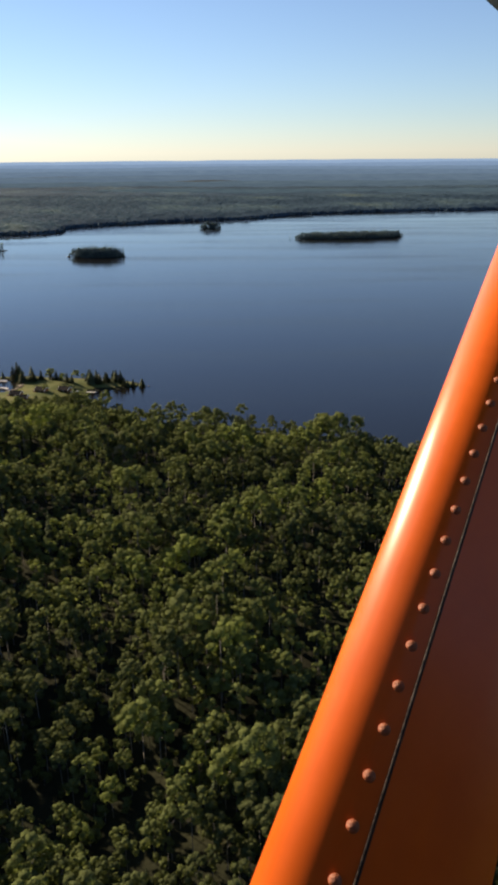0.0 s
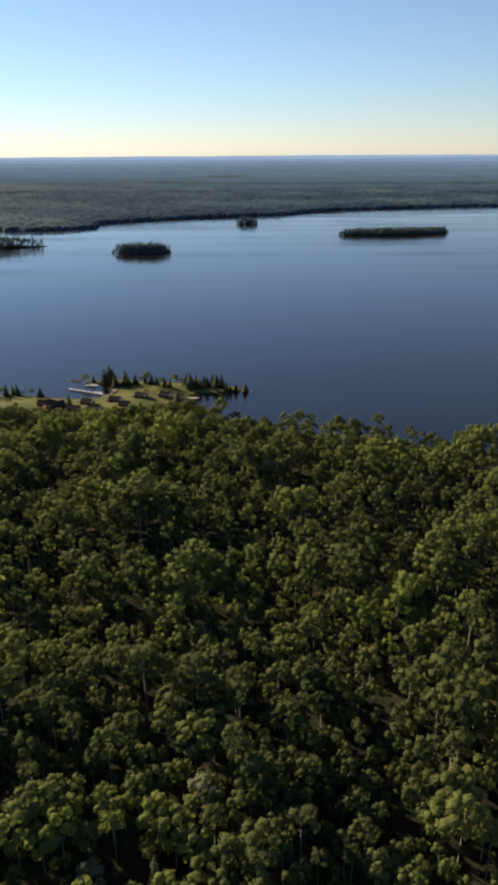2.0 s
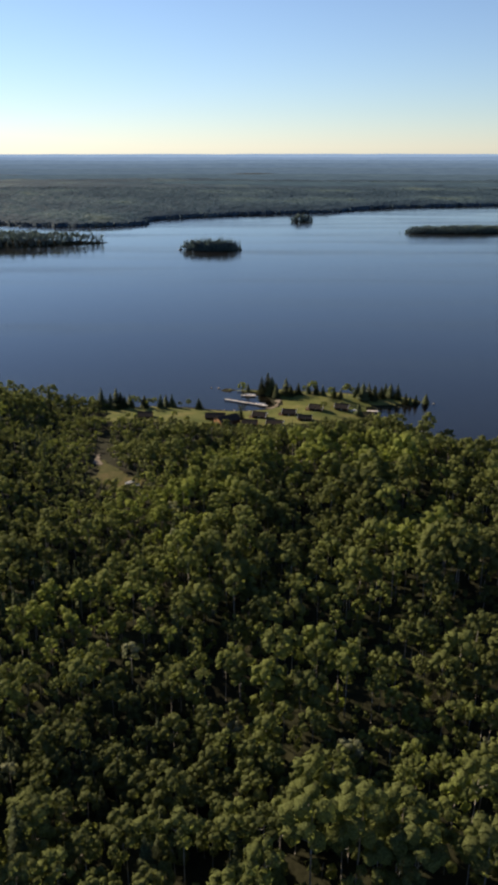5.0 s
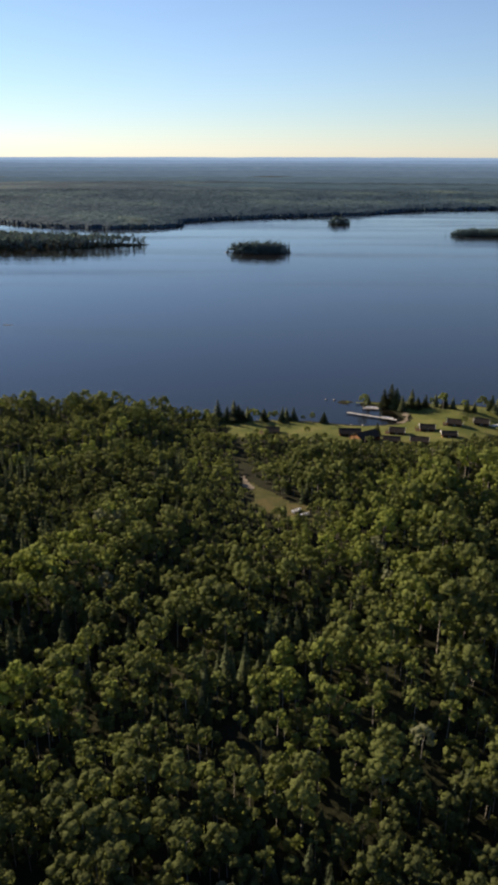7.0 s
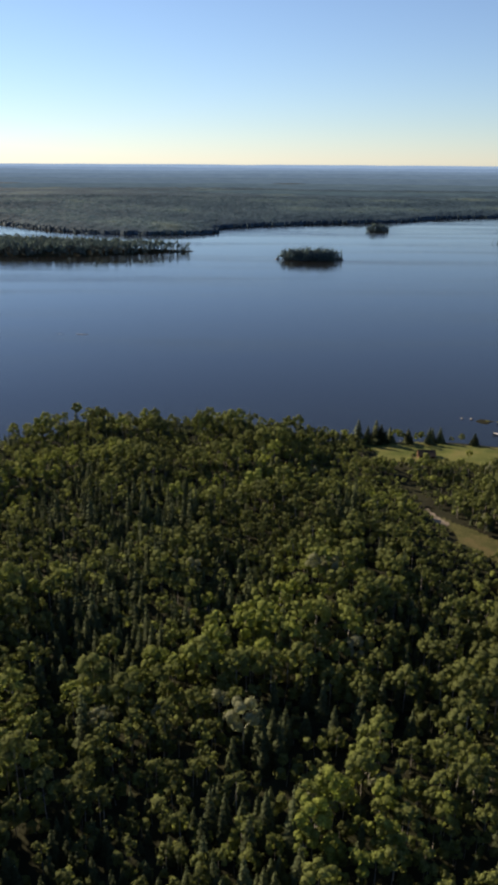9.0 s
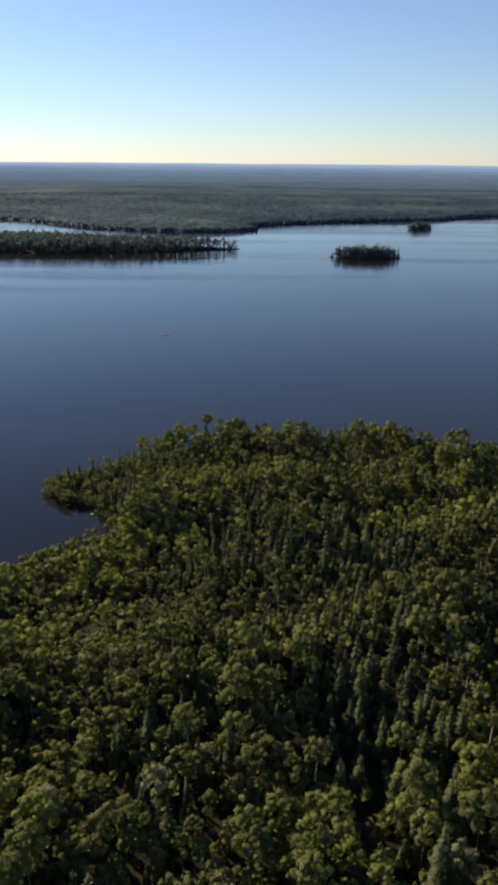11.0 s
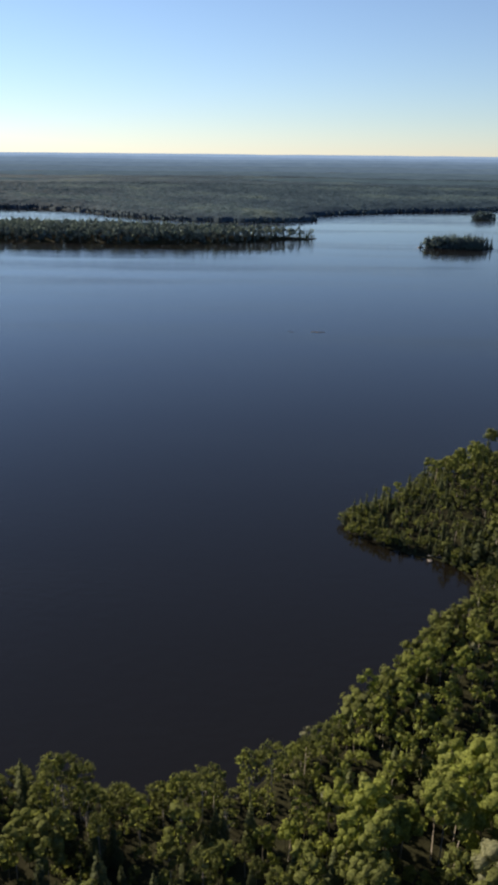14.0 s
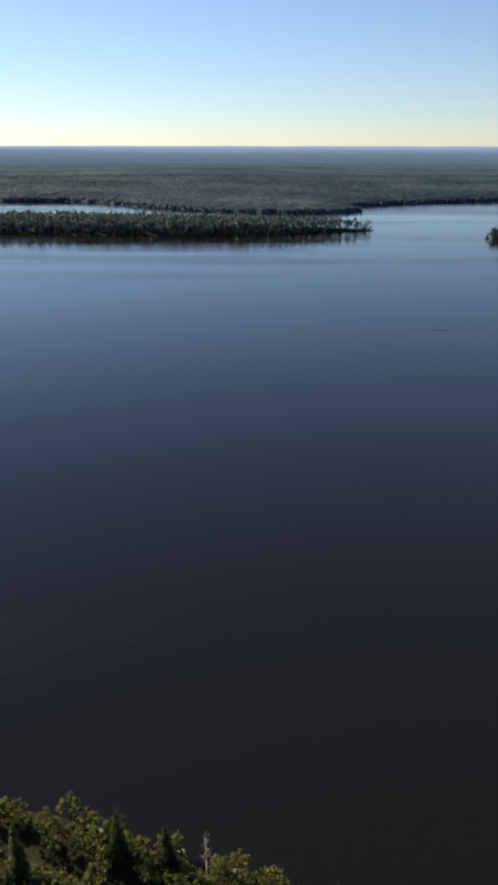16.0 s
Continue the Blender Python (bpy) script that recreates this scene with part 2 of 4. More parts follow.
NEAR_SHORE = [(700, 70), (420, 110), (230, 150), (150, 195), (105, 240), (82, 283), (66, 310), (38, 324), (8, 339), (-20, 337), (-50, 347),
              (-72, 362), (-84, 380), (-92, 398), (-88, 408), (-76, 411), (-58, 414), (-58, 419), (-72, 428), (-107, 434), (-130, 439), (-148, 437),
              (-164, 441), (-154, 432), (-141, 430), (-133, 421), (-134, 409), (-150, 404), (-165, 408), (-185, 412), (-215, 411), (-240, 412),
              (-262, 424), (-292, 425), (-324, 425), (-348, 413), (-363, 394), (-381.5, 381), (-372, 371), (-352, 360), (-350, 346), (-366, 333),
              (-376, 318), (-388, 304), (-404, 290.5), (-425, 289.5), (-445, 295.5), (-470, 305), (-520, 319), (-620, 340), (-900, 350)]
FAR_SHORE = [(-2800, 1750), (-1500, 1560), (-880, 1495), (-793, 1516), (-710, 1475), (-634, 1390), (-515, 1295), (-412, 1275), (-318, 1315), (-312, 1328),
             (-322, 1398), (-300, 1408), (-213, 1482), (-90, 1535), (6, 1560), (38, 1576), (60, 1640), (205, 1706), (362, 1745), (574, 1763), (1000, 1800), (2800, 1760)]
ISLE_A = [(-233, 1004), (-220, 992), (-197, 986), (-172, 990), (-158, 1001), (-175, 1014), (-202, 1018), (-223, 1013)]
ISLE_B = [(-332, 1073), (-350, 1060), (-375, 1052), (-430, 1026), (-500, 1010), (-600, 1012), (-720, 1030), (-950, 1034), (-960, 1130), (-720, 1150), (-560, 1130), (-440, 1100), (-375, 1084), (-350, 1083)]
ISLE_C = [(-85, 1373), (-65, 1366), (-41, 1371), (-46, 1384), (-70, 1386)]
ISLE_D = [(66, 1196), (105, 1182), (160, 1178), (220, 1192), (254, 1216), (240, 1232), (180, 1228), (110, 1216)]


def ring(pts, rounds=2):
    p = np.array(list(pts) + [pts[0], pts[1]], float)
    return smooth_line(p, rounds)[1:-1]


NEAR_LAND = np.vstack([smooth_line(NEAR_SHORE), [(-900, -700), (700, -700)]])
FAR_LAND = np.vstack([smooth_line(FAR_SHORE), [(4900, 1760), (4900, 6000), (-4900, 6000), (-4900, 1760)]])
ISLES = {"A": ring(ISLE_A), "B": ring(ISLE_B), "C": ring(ISLE_C), "D": ring(ISLE_D)}


def inside(poly, p):
    """Metres inside the outline (outside: minus)."""
    p = np.asarray(p, float)
    best, odd = np.full(len(p), 1e18), np.zeros(len(p), bool)
    for a, b in zip(poly, np.roll(poly, -1, 0)):
        ab = b - a
        s = np.clip(((p - a) @ ab) / max(ab @ ab, 1e-9), 0, 1)
        q = p - a - s[:, None] * ab
        best = np.minimum(best, (q * q).sum(1))
        cross = (a[1] > p[:, 1]) != (b[1] > p[:, 1])
        if abs(ab[1]) > 1e-9:
            odd ^= cross & (p[:, 0] < ab[0] * (p[:, 1] - a[1]) / ab[1] + a[0])
    return np.where(odd, 1, -1) * np.sqrt(best)


def wave(p, size, seed):
    """Smooth noise of about -1..1 on the plan, of features about that many metres wide."""
    r = np.random.RandomState(seed)
    out = np.zeros(len(p))
    for k in range(7):
        a, f = r.uniform(0, 2 * math.pi), r.uniform(0.6, 1.7) * 2 * math.pi / (2 * size)
        out += np.sin((p[:, 0] * math.cos(a) + p[:, 1] * math.sin(a)) * f + r.uniform(0, 6.28))
    return out / 3.0


def land_height(p):
    p = np.asarray(p, float)
    rag = 1.6 * wave(p, 9, 3) + 0.8 * wave(p, 4, 4)
    d = inside(NEAR_LAND, p) + rag * 0.6
    z = 7.0 * (1 - np.exp(-np.maximum(d, 0) / 60)) + np.clip(d / 80, 0, 1) * 1.4 * wave(p, 45, 5)
    near = np.where(d > 0, z + 0.15, np.maximum(d * 0.12, -4))
    far_d = inside(FAR_LAND, p) + 2.0 * wave(p, 22, 6) + rag
    rise = np.maximum(far_d - 120, 0)
    fz = 4.5 * (1 - np.exp(-np.maximum(far_d, 0) / 60)) + 0.017 * rise + np.clip(rise / 900, 0, 1) * (2.2 * wave(p, 330, 7) + 0.4 * wave(p, 120, 8))
    far = np.where(far_d > 0, fz + 0.1, np.maximum(far_d * 0.1, -4))
    top = np.maximum(near, far)
    for key, poly in ISLES.items():
        di = inside(poly, p) + rag
        top = np.maximum(top, np.where(di > 0, (6.0 if key == "B" else 2.5) * (1 - np.exp(-np.maximum(di, 0) / 22)) + 0.1, np.maximum(di * 0.12, -4)))
    return top


def graded(*runs):
    """Coordinates from (start, end, step) runs."""
    out = [np.arange(a, b, s) for a, b, s in runs]
    return np.concatenate(out + [[runs[-1][1]]])


def grid_faces(nx, ny):
    i = np.arange(ny - 1)[:, None] * nx + np.arange(nx - 1)[None, :]
    return np.stack([i, i + 1, i + nx + 1, i + nx], -1).reshape(-1, 4)


gx = graded((-4900, -2000, 100), (-2000, -1000, 25), (-1000, -560, 12), (-560, 140, 6), (140, 460, 16), (460, 1500, 25), (1500, 4900, 100))
gy = graded((-1200, -100, 40), (-100, 180, 12), (180, 450, 6), (450, 940, 40), (940, 1160, 9), (1160, 1820, 15), (1820, 2600, 30), (2600, 4900, 80))
gp = np.stack(np.meshgrid(gx, gy), -1).reshape(-1, 2)
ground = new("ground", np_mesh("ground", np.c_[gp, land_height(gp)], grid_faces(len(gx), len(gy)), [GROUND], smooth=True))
tagged(ground, "dark forest floor with moss and fallen leaves", "ground", kind="structure")

wx, wy = graded((-4800, 4800, 200)), graded((60, 1900, 80))
wp = np.stack(np.meshgrid(wx, wy), -1).reshape(-1, 2)
water = new("water", np_mesh("water", np.c_[wp, np.zeros(len(wp))], grid_faces(len(wx), len(wy)), [WATER], smooth=True))
tagged(water, "calm dark blue lake water with faint ripples", "lake", kind="structure")


# far ridges, one behind the other, each with more haze painted in as glow
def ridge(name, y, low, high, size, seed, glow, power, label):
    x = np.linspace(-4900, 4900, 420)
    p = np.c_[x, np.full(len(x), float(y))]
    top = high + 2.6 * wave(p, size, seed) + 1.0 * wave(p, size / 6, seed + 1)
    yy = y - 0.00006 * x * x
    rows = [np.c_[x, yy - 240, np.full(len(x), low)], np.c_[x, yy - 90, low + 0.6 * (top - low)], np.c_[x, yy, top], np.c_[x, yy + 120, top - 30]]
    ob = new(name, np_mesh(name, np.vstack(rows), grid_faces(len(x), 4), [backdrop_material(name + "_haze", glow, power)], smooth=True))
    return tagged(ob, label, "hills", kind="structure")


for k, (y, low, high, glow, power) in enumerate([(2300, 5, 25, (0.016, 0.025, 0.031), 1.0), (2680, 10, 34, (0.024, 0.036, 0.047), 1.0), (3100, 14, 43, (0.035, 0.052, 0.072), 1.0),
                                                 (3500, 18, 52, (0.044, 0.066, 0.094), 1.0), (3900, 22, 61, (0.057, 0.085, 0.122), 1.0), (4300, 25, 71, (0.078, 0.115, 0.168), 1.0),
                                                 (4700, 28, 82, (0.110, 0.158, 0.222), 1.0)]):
    ridge("backdrop_ridge", y, low, high, 500 + 120 * k, 21 + 10 * k, glow, power, "wooded hills with bluish haze painted in towards the horizon")


# ---- camp clearing ----
LAWN_OUTLINE = np.array([(-212, 384), (-190, 381), (-167, 375), (-142, 370), (-120, 376), (-102, 386), (-88, 394), (-50, 405), (-50, 445), (-170, 450), (-214, 420)], float)
TRACK_OUTLINE = np.array([(-207.5, 384), (-204.5, 384), (-203.5, 350), (-200, 334), (-193, 320), (-182, 310), (-183, 303), (-192, 303), (-201, 311), (-204, 330), (-206, 350)], float)
DRIVE_OUTLINE = np.array([(-205, 338), (-203.6, 338), (-201.5, 332), (-200, 327), (-201, 324), (-203.5, 326)], float)


def patch(name, outline, step, lift, mat, rag, shore):
    lo, hi = outline.min(0) - 3, outline.max(0) + 3
    px, py = np.arange(lo[0], hi[0], step), np.arange(lo[1], hi[1], step)
    p = np.stack(np.meshgrid(px, py), -1).reshape(-1, 2)
    z = land_height(p)
    keep = (inside(outline, p) + rag * wave(p, 5, 51) > 0) & (z > shore)
    f = grid_faces(len(px), len(py))
    f = f[keep[f].all(1)]
    used = np.unique(f)
    back = np.zeros(len(p), int)
    back[used] = np.arange(len(used))
    return new(name, np_mesh(name, np.c_[p, z + lift][used], back[f], [mat], smooth=True))


tagged(patch("lawn", LAWN_OUTLINE, 1.5, 0.22, LAWN, 1.2, 0.35), "mown yellow-green grass clearing beside the lake", "lawn", kind="structure")
tagged(patch("clearing", TRACK_OUTLINE[[3, 4, 5, 6, 7, 8, 9]], 1.0, 0.2, MEADOW, 2.2, 0.5), "rough yellowish grass in a clearing of the woods", "clearing", kind="structure")
BEACH_OUTLINE = np.array([(-143, 407), (-136, 406), (-132, 411), (-131.5, 418), (-133, 421), (-136, 417), (-137, 410)], float)
PATH_OUTLINE = np.array([(-139.2, 429.5), (-138, 430), (-134.2, 426), (-130, 419), (-131, 418.2), (-135.3, 424.6)], float)
tagged(patch("beach", BEACH_OUTLINE, 0.8, 0.34, DIRT, 0.6, 0.16), "trodden pale brown soil beside the dock", "beach", kind="structure")
tagged(patch("path", PATH_OUTLINE, 0.7, 0.30, DIRT, 0.3, 0.3), "narrow trodden path along the cove", "path", kind="structure")
tagged(patch("track", DRIVE_OUTLINE, 0.8, 0.32, DIRT, 0.8, 0.5), "pale gravel track and turning place in the woods", "track", kind="structure")


# ---- trees ----
class Shape:
    """Quads gathered for one part of a tree, each with the way that its bough faces."""

    def __init__(self):
        self.v, self.f, self.s, self.o, self.n = [], [], [], [], 0

    def add(self, verts, faces, smooth, out=None):
        verts, faces = np.asarray(verts, float).reshape(-1, 3), np.asarray(faces, int).reshape(-1, 4)
        self.v.append(verts)
        self.f.append(faces + self.n)
        self.s.append(np.full(len(faces), smooth))
        self.o.append(np.zeros((len(faces), 3)) if out is None else np.asarray(out, float))
        self.n += len(verts)
        return self

    def loose(self, quads, out=None):
        quads = np.asarray(quads, float)
        return self.add(quads.reshape(-1, 3), np.arange(quads.shape[0] * 4).reshape(-1, 4), False, out)

    def done(self):
        return np.vstack(self.v), np.vstack(self.f), np.concatenate(self.s), np.vstack(self.o)


def leaf_quads(rng, pos, out, size, jitter):
    """Square leaf clumps at pos, facing out."""
    n = len(pos)
    nrm = out + rng.normal(0, jitter, (n, 3))
    nrm /= np.linalg.norm(nrm, axis=1)[:, None]
    a = np.cross(nrm, rng.normal(0, 1, (n, 3)))
    a /= np.linalg.norm(a, axis=1)[:, None]
    b = np.cross(nrm, a)
    s = size * rng.uniform(0.6, 1.35, (n, 1))
    k = rng.uniform(0.6, 1.1, (n, 4, 1))
    v = np.stack([pos - a * s * k[:, 0], pos - b * s * k[:, 1], pos + a * s * k[:, 2], pos + b * s * k[:, 3]], 1)
    v[:, 1::2] -= nrm[:, None] * s[:, None] * 0.22
    return v


def dome(rng, centre, r, squash=0.85, sides=6, angles=(112, 62, 27)):
    """A lumpy bough of leaves, open below."""
    rings = []
    for k, polar in enumerate(angles):
        a = (np.arange(sides) + 0.5 * k) * 2 * math.pi / sides + rng.uniform(-0.15, 0.15, sides)
        rr = r * rng.uniform(0.82, 1.14, sides)
        rings.append(np.c_[np.cos(a) * math.sin(radians(polar)) * rr, np.sin(a) * math.sin(radians(polar)) * rr, rr * math.cos(radians(polar)) * squash])
    v = np.vstack(rings) + np.asarray(centre)
    f = []
    i = np.arange(sides)
    for k in range(len(angles) - 1):
        f.append(np.stack([i, (i + 1) % sides, (i + 1) % sides + sides, i + sides], 1) + k * sides)
    t = (len(angles) - 1) * sides
    f.append(np.array([(t, t + 1, t + 2, t + 3), (t, t + 3, t + 4, t + 5)] if sides == 6 else [(t, t + 1, t + 2, t + 3), (t, t + 3, t + 4, t + 4)] if sides == 5 else [(t, t + 1, t + 2, t + 3)]))
    return v, np.vstack(f)


def trunk_quads(h, r0, r1, lean=(0, 0), sides=4):
    a = np.arange(sides) * 2 * math.pi / sides
    lo = np.c_[np.cos(a) * r0, np.sin(a) * r0, np.full(sides, -0.6)]
    hi = np.c_[np.cos(a) * r1 + lean[0], np.sin(a) * r1 + lean[1], np.full(sides, h)]
    return np.stack([lo, np.roll(lo, -1, 0), np.roll(hi, -1, 0), hi], 1)


def broadleaf(seed, h, radius, leaves, size, lobes=7, crown=0.74, sides=5, core=0.92):
    """The crown, a dome of rounded leafy boughs with ragged sprays of leaves round them, and the trunk with its limbs."""
    rng = np.random.RandomState(seed)
    deep = min(h * crown, radius * (2.0 if crown < 0.9 else 2.4))
    mid = h - deep * 0.56
    k = np.arange(lobes)
    up = 0.97 - 1.42 * (k + 0.3) / lobes
    ang = k * 2.4 + rng.uniform(-0.4, 0.4, lobes)
    flat = np.sqrt(np.clip(1 - up**2, 0, 1)) * rng.uniform(0.80, 1.12, lobes)
    radii = radius * rng.uniform(0.34, 0.54, lobes) * (1.5 if lobes < 4 else 7.0 / (lobes + 1.0)) ** 0.5
    reach = radius * 0.68
    centres = np.c_[np.cos(ang) * flat * reach, np.sin(ang) * flat * reach, mid + up * (deep * 0.56 - radii * 0.75) * rng.uniform(0.86, 1.08, lobes)]
    top = Shape()
    rings = (116, 66, 24) if sides > 4 else (116, 46)
    for c, r in zip(centres, radii):
        v, f = dome(rng, c, r * core, 0.88, sides, rings)
        way = (v[f].mean(1) - c) / r + 0.7 * (c - (0, 0, mid)) / radius
        top.add(v, f, True, 0.28 * way / np.linalg.norm(way, axis=1)[:, None])
    which = rng.choice(lobes, leaves, p=radii**2 / (radii**2).sum())
    d = rng.normal(0, 1, (leaves, 3))
    d /= np.linalg.norm(d, axis=1)[:, None]
    d[:, 2] = np.where(d[:, 2] < -0.30, -d[:, 2], d[:, 2])
    pos = centres[which] + d * (radii[which] * rng.uniform(0.90, 1.10, leaves))[:, None] * np.array([1, 1, 0.88])
    way = d + 0.7 * (centres[which] - (0, 0, mid)) / radius
    top.loose(leaf_quads(rng, pos, d, size, 0.34), way / np.linalg.norm(way, axis=1)[:, None])
    wood = Shape()
    wood.loose(trunk_quads(h * 0.8, h * 0.007 + 0.03, 0.04, (rng.uniform(-0.3, 0.3), rng.uniform(-0.3, 0.3)), 3))
    if leaves > 50:
        for c in centres[-3:-1]:
            limb = trunk_quads(1.0, 0.05, 0.02, sides=3)
            lo = np.array([0, 0, c[2] - radius * 0.55])
            wood.loose(lo + limb * [1, 1, 0] + np.clip(limb[..., 2:], 0, 1) * (c - lo))
    return top.done(), wood.done()


def spruce(seed, h, radius, tiers, arms, size=1.0):
    """Drooping tiers of boughs round a dark core, and the trunk."""
    rng = np.random.RandomState(seed)
    quads, outs = [], []
    for t in range(tiers):
        u = t / (tiers - 1.0)
        r = radius * (1.02 - u) ** 0.85 + 0.10
        n = max(3, int(round(arms * (1.15 - 0.6 * u))))
        for k in range(n):
            a = rng.uniform(-0.4, 0.4) + k * 2 * math.pi / n + t * 1.1
            z = h * (0.06 + 0.87 * u) + rng.uniform(-0.4, 0.4) * h / tiers
            rr = r * rng.uniform(0.6, 1.2)
            c, s = math.cos(a), math.sin(a)
            w = (0.26 + 0.30 * rr) * size * rng.uniform(0.8, 1.2)
            root = np.array([0, 0, z + 0.25 * rr])
            tip = np.array([c * rr, s * rr, z - 0.22 * rr - 0.1 + rng.uniform(-0.15, 0.15)])
            side = np.array([-s, c, 0]) * w
            mid = root * 0.42 + tip * 0.58
            quads.append([root, mid - side + [0, 0, -0.14], tip, mid + side + [0, 0, -0.14]])
            outs.append((c * 0.8, s * 0.8, 0.45))
    top = np.array([0, 0, h])
    for a in (0.3, 1.9):
        s = np.array([math.cos(a), math.sin(a), 0]) * 0.14
        quads.append([[0, 0, h * 0.86] - s, [0, 0, h * 0.86] + s, top + s * 0.1, top - s * 0.1])
        outs.append((0, 0, 0.3))
    crown = Shape().loose(quads, outs)
    core = trunk_quads(h * 0.93, radius * 0.30, 0.04, sides=3)
    core[..., 2] = np.where(core[..., 2] < 0, h * 0.08, core[..., 2])
    crown.loose(core)
    return crown.done(), Shape().loose(trunk_quads(h * 0.9, h * 0.008 + 0.03, 0.03, sides=3)).done()


def tree_mesh(shape, mat, name, tint):
    v, f, sm, out = shape
    return np_mesh(name, v, f, [mat], tint=np.full(len(f), tint), smooth=sm, bough=out)


def joined_woods(name, spots, protos, mats, label, category="woods", slots=None):
    """One object of many trees: spots are rows of x, y, z, scale, turn, prototype, tint."""
    vs, fs, idx, tints, sms, outs, base = [], [], [], [], [], [], 0
    for k, (crown, wood) in enumerate(protos):
        s = spots[spots[:, 5] == k]
        if not len(s):
            continue
        for shape, slot in ((crown, mats[k]), (wood, 2)):
            if shape is None:
                continue
            flat, f, sm, out = shape
            c, sn = np.cos(s[:, 4])[:, None], np.sin(s[:, 4])[:, None]
            tall = 0.92 + 0.16 * ((s[:, 4:5] * 7.3) % 1.0)
            v = np.stack([(flat[:, 0] * c - flat[:, 1] * sn) * s[:, 3:4] + s[:, 0:1], (flat[:, 0] * sn + flat[:, 1] * c) * s[:, 3:4] + s[:, 1:2],
                          flat[:, 2] * s[:, 3:4] * tall + s[:, 2:3]], -1)
            vs.append(v.reshape(-1, 3))
            fs.append((f[None] + (np.arange(len(s)) * len(flat))[:, None, None]).reshape(-1, 4) + base)
            base += v.shape[0] * v.shape[1]
            idx.append(np.full(len(s) * len(f), slot))
            tints.append(np.repeat(s[:, 6], len(f)))
            sms.append(np.tile(sm, len(s)))
            outs.append(np.stack([out[:, 0] * c - out[:, 1] * sn, out[:, 0] * sn + out[:, 1] * c, out[:, 2] + 0 * c], -1).reshape(-1, 3))
    me = np_mesh(name, np.vstack(vs), np.vstack(fs), slots or [LEAF, NEEDLE, BARK], tint=np.concatenate(tints), index=np.concatenate(idx), smooth=np.concatenate(sms), bough=np.vstack(outs))
    return tagged(new(name, me), label, category, kind="stuff")


def scatter(rng, x0, x1, y0, y1, step):
    """Uneven grid of spots, one to a step square."""
    a = np.stack(np.meshgrid(np.arange(x0, x1, step), np.arange(y0, y1, step)), -1).reshape(-1, 2)
    return a + rng.uniform(-0.46, 0.46, a.shape) * step


def flight_line(x):
    return -0.525 * x


rng = np.random.RandomState(11)
B_SIZES = [(13.0, 3.5), (12.0, 3.0), (14.0, 4.0), (11.0, 3.3), (12.5, 2.7), (9.5, 2.9)]
S_SIZES = [(12.5, 2.3), (10.5, 2.1), (8.5, 1.9), (14.0, 2.4)]
B_NEAR = [broadleaf(100 + k, h, r, 60, 0.48, 11, sides=5) for k, (h, r) in enumerate(B_SIZES)]
S_NEAR = [spruce(200 + k, h, r, 17, 7, 1.15) for k, (h, r) in enumerate(S_SIZES)]
B_MID = [broadleaf(140 + k, h, r, 28, 0.66, 9, sides=4) for k, (h, r) in enumerate(B_SIZES)]
S_MID = [spruce(240 + k, h, r, 10, 6, 1.4) for k, (h, r) in enumerate(S_SIZES)]
HIGH_NEAR = [broadleaf(190 + k, h, r, 90, 0.46, 8, 0.62, 4) for k, (h, r) in enumerate([(14.5, 2.7), (13.5, 2.4), (15.5, 3.0)])]
HIGH_MID = [broadleaf(194 + k, h, r, 34, 0.68, 6, 0.62, 4) for k, (h, r) in enumerate([(14.5, 2.7), (13.5, 2.4), (15.5, 3.0)])]
SAPLINGS = [broadleaf(180 + k, h, r, 30, 0.40, 5, 0.94, 4) for k, (h, r) in enumerate([(7.5, 1.7), (6.5, 1.45), (8.5, 1.9)])]
SHRUBS = [broadleaf(160 + k, h, r, 6, 0.60, 2, 0.95, 4) for k, (h, r) in enumerate([(3.6, 2.5), (3.0, 2.2), (5.0, 2.4)])]
FINE_SAPLINGS = [broadleaf(184 + k, h, r, 320, 0.22, 16, 0.94, 4, 0.62) for k, (h, r) in enumerate([(7.5, 1.7), (6.5, 1.45), (8.5, 1.9)])]
FINE_SHRUBS = [broadleaf(170 + k, h, r, 74, 0.27, 8, 0.95, 4, 0.72) for k, (h, r) in enumerate([(2.8, 1.7), (2.4, 1.5), (3.8, 1.6)])]
FINE_HIGH = [broadleaf(204 + k, h, r, 320, 0.26, 15, 0.62, 4, 0.65) for k, (h, r) in enumerate([(14.5, 2.5), (13.5, 2.2), (15.5, 2.8)])]
PROTOS = B_NEAR + S_NEAR + SAPLINGS + HIGH_NEAR
SLOTS = [0] * len(B_NEAR) + [1] * len(S_NEAR) + [0] * len(SAPLINGS) + [0] * len(HIGH_NEAR)
HIGH = len(B_NEAR) + len(S_NEAR) + len(SAPLINGS)


def bump(p, x, y, rx, ry):
    return np.exp(-(((p[:, 0] - x) / rx) ** 2 + ((p[:, 1] - y) / ry) ** 2))


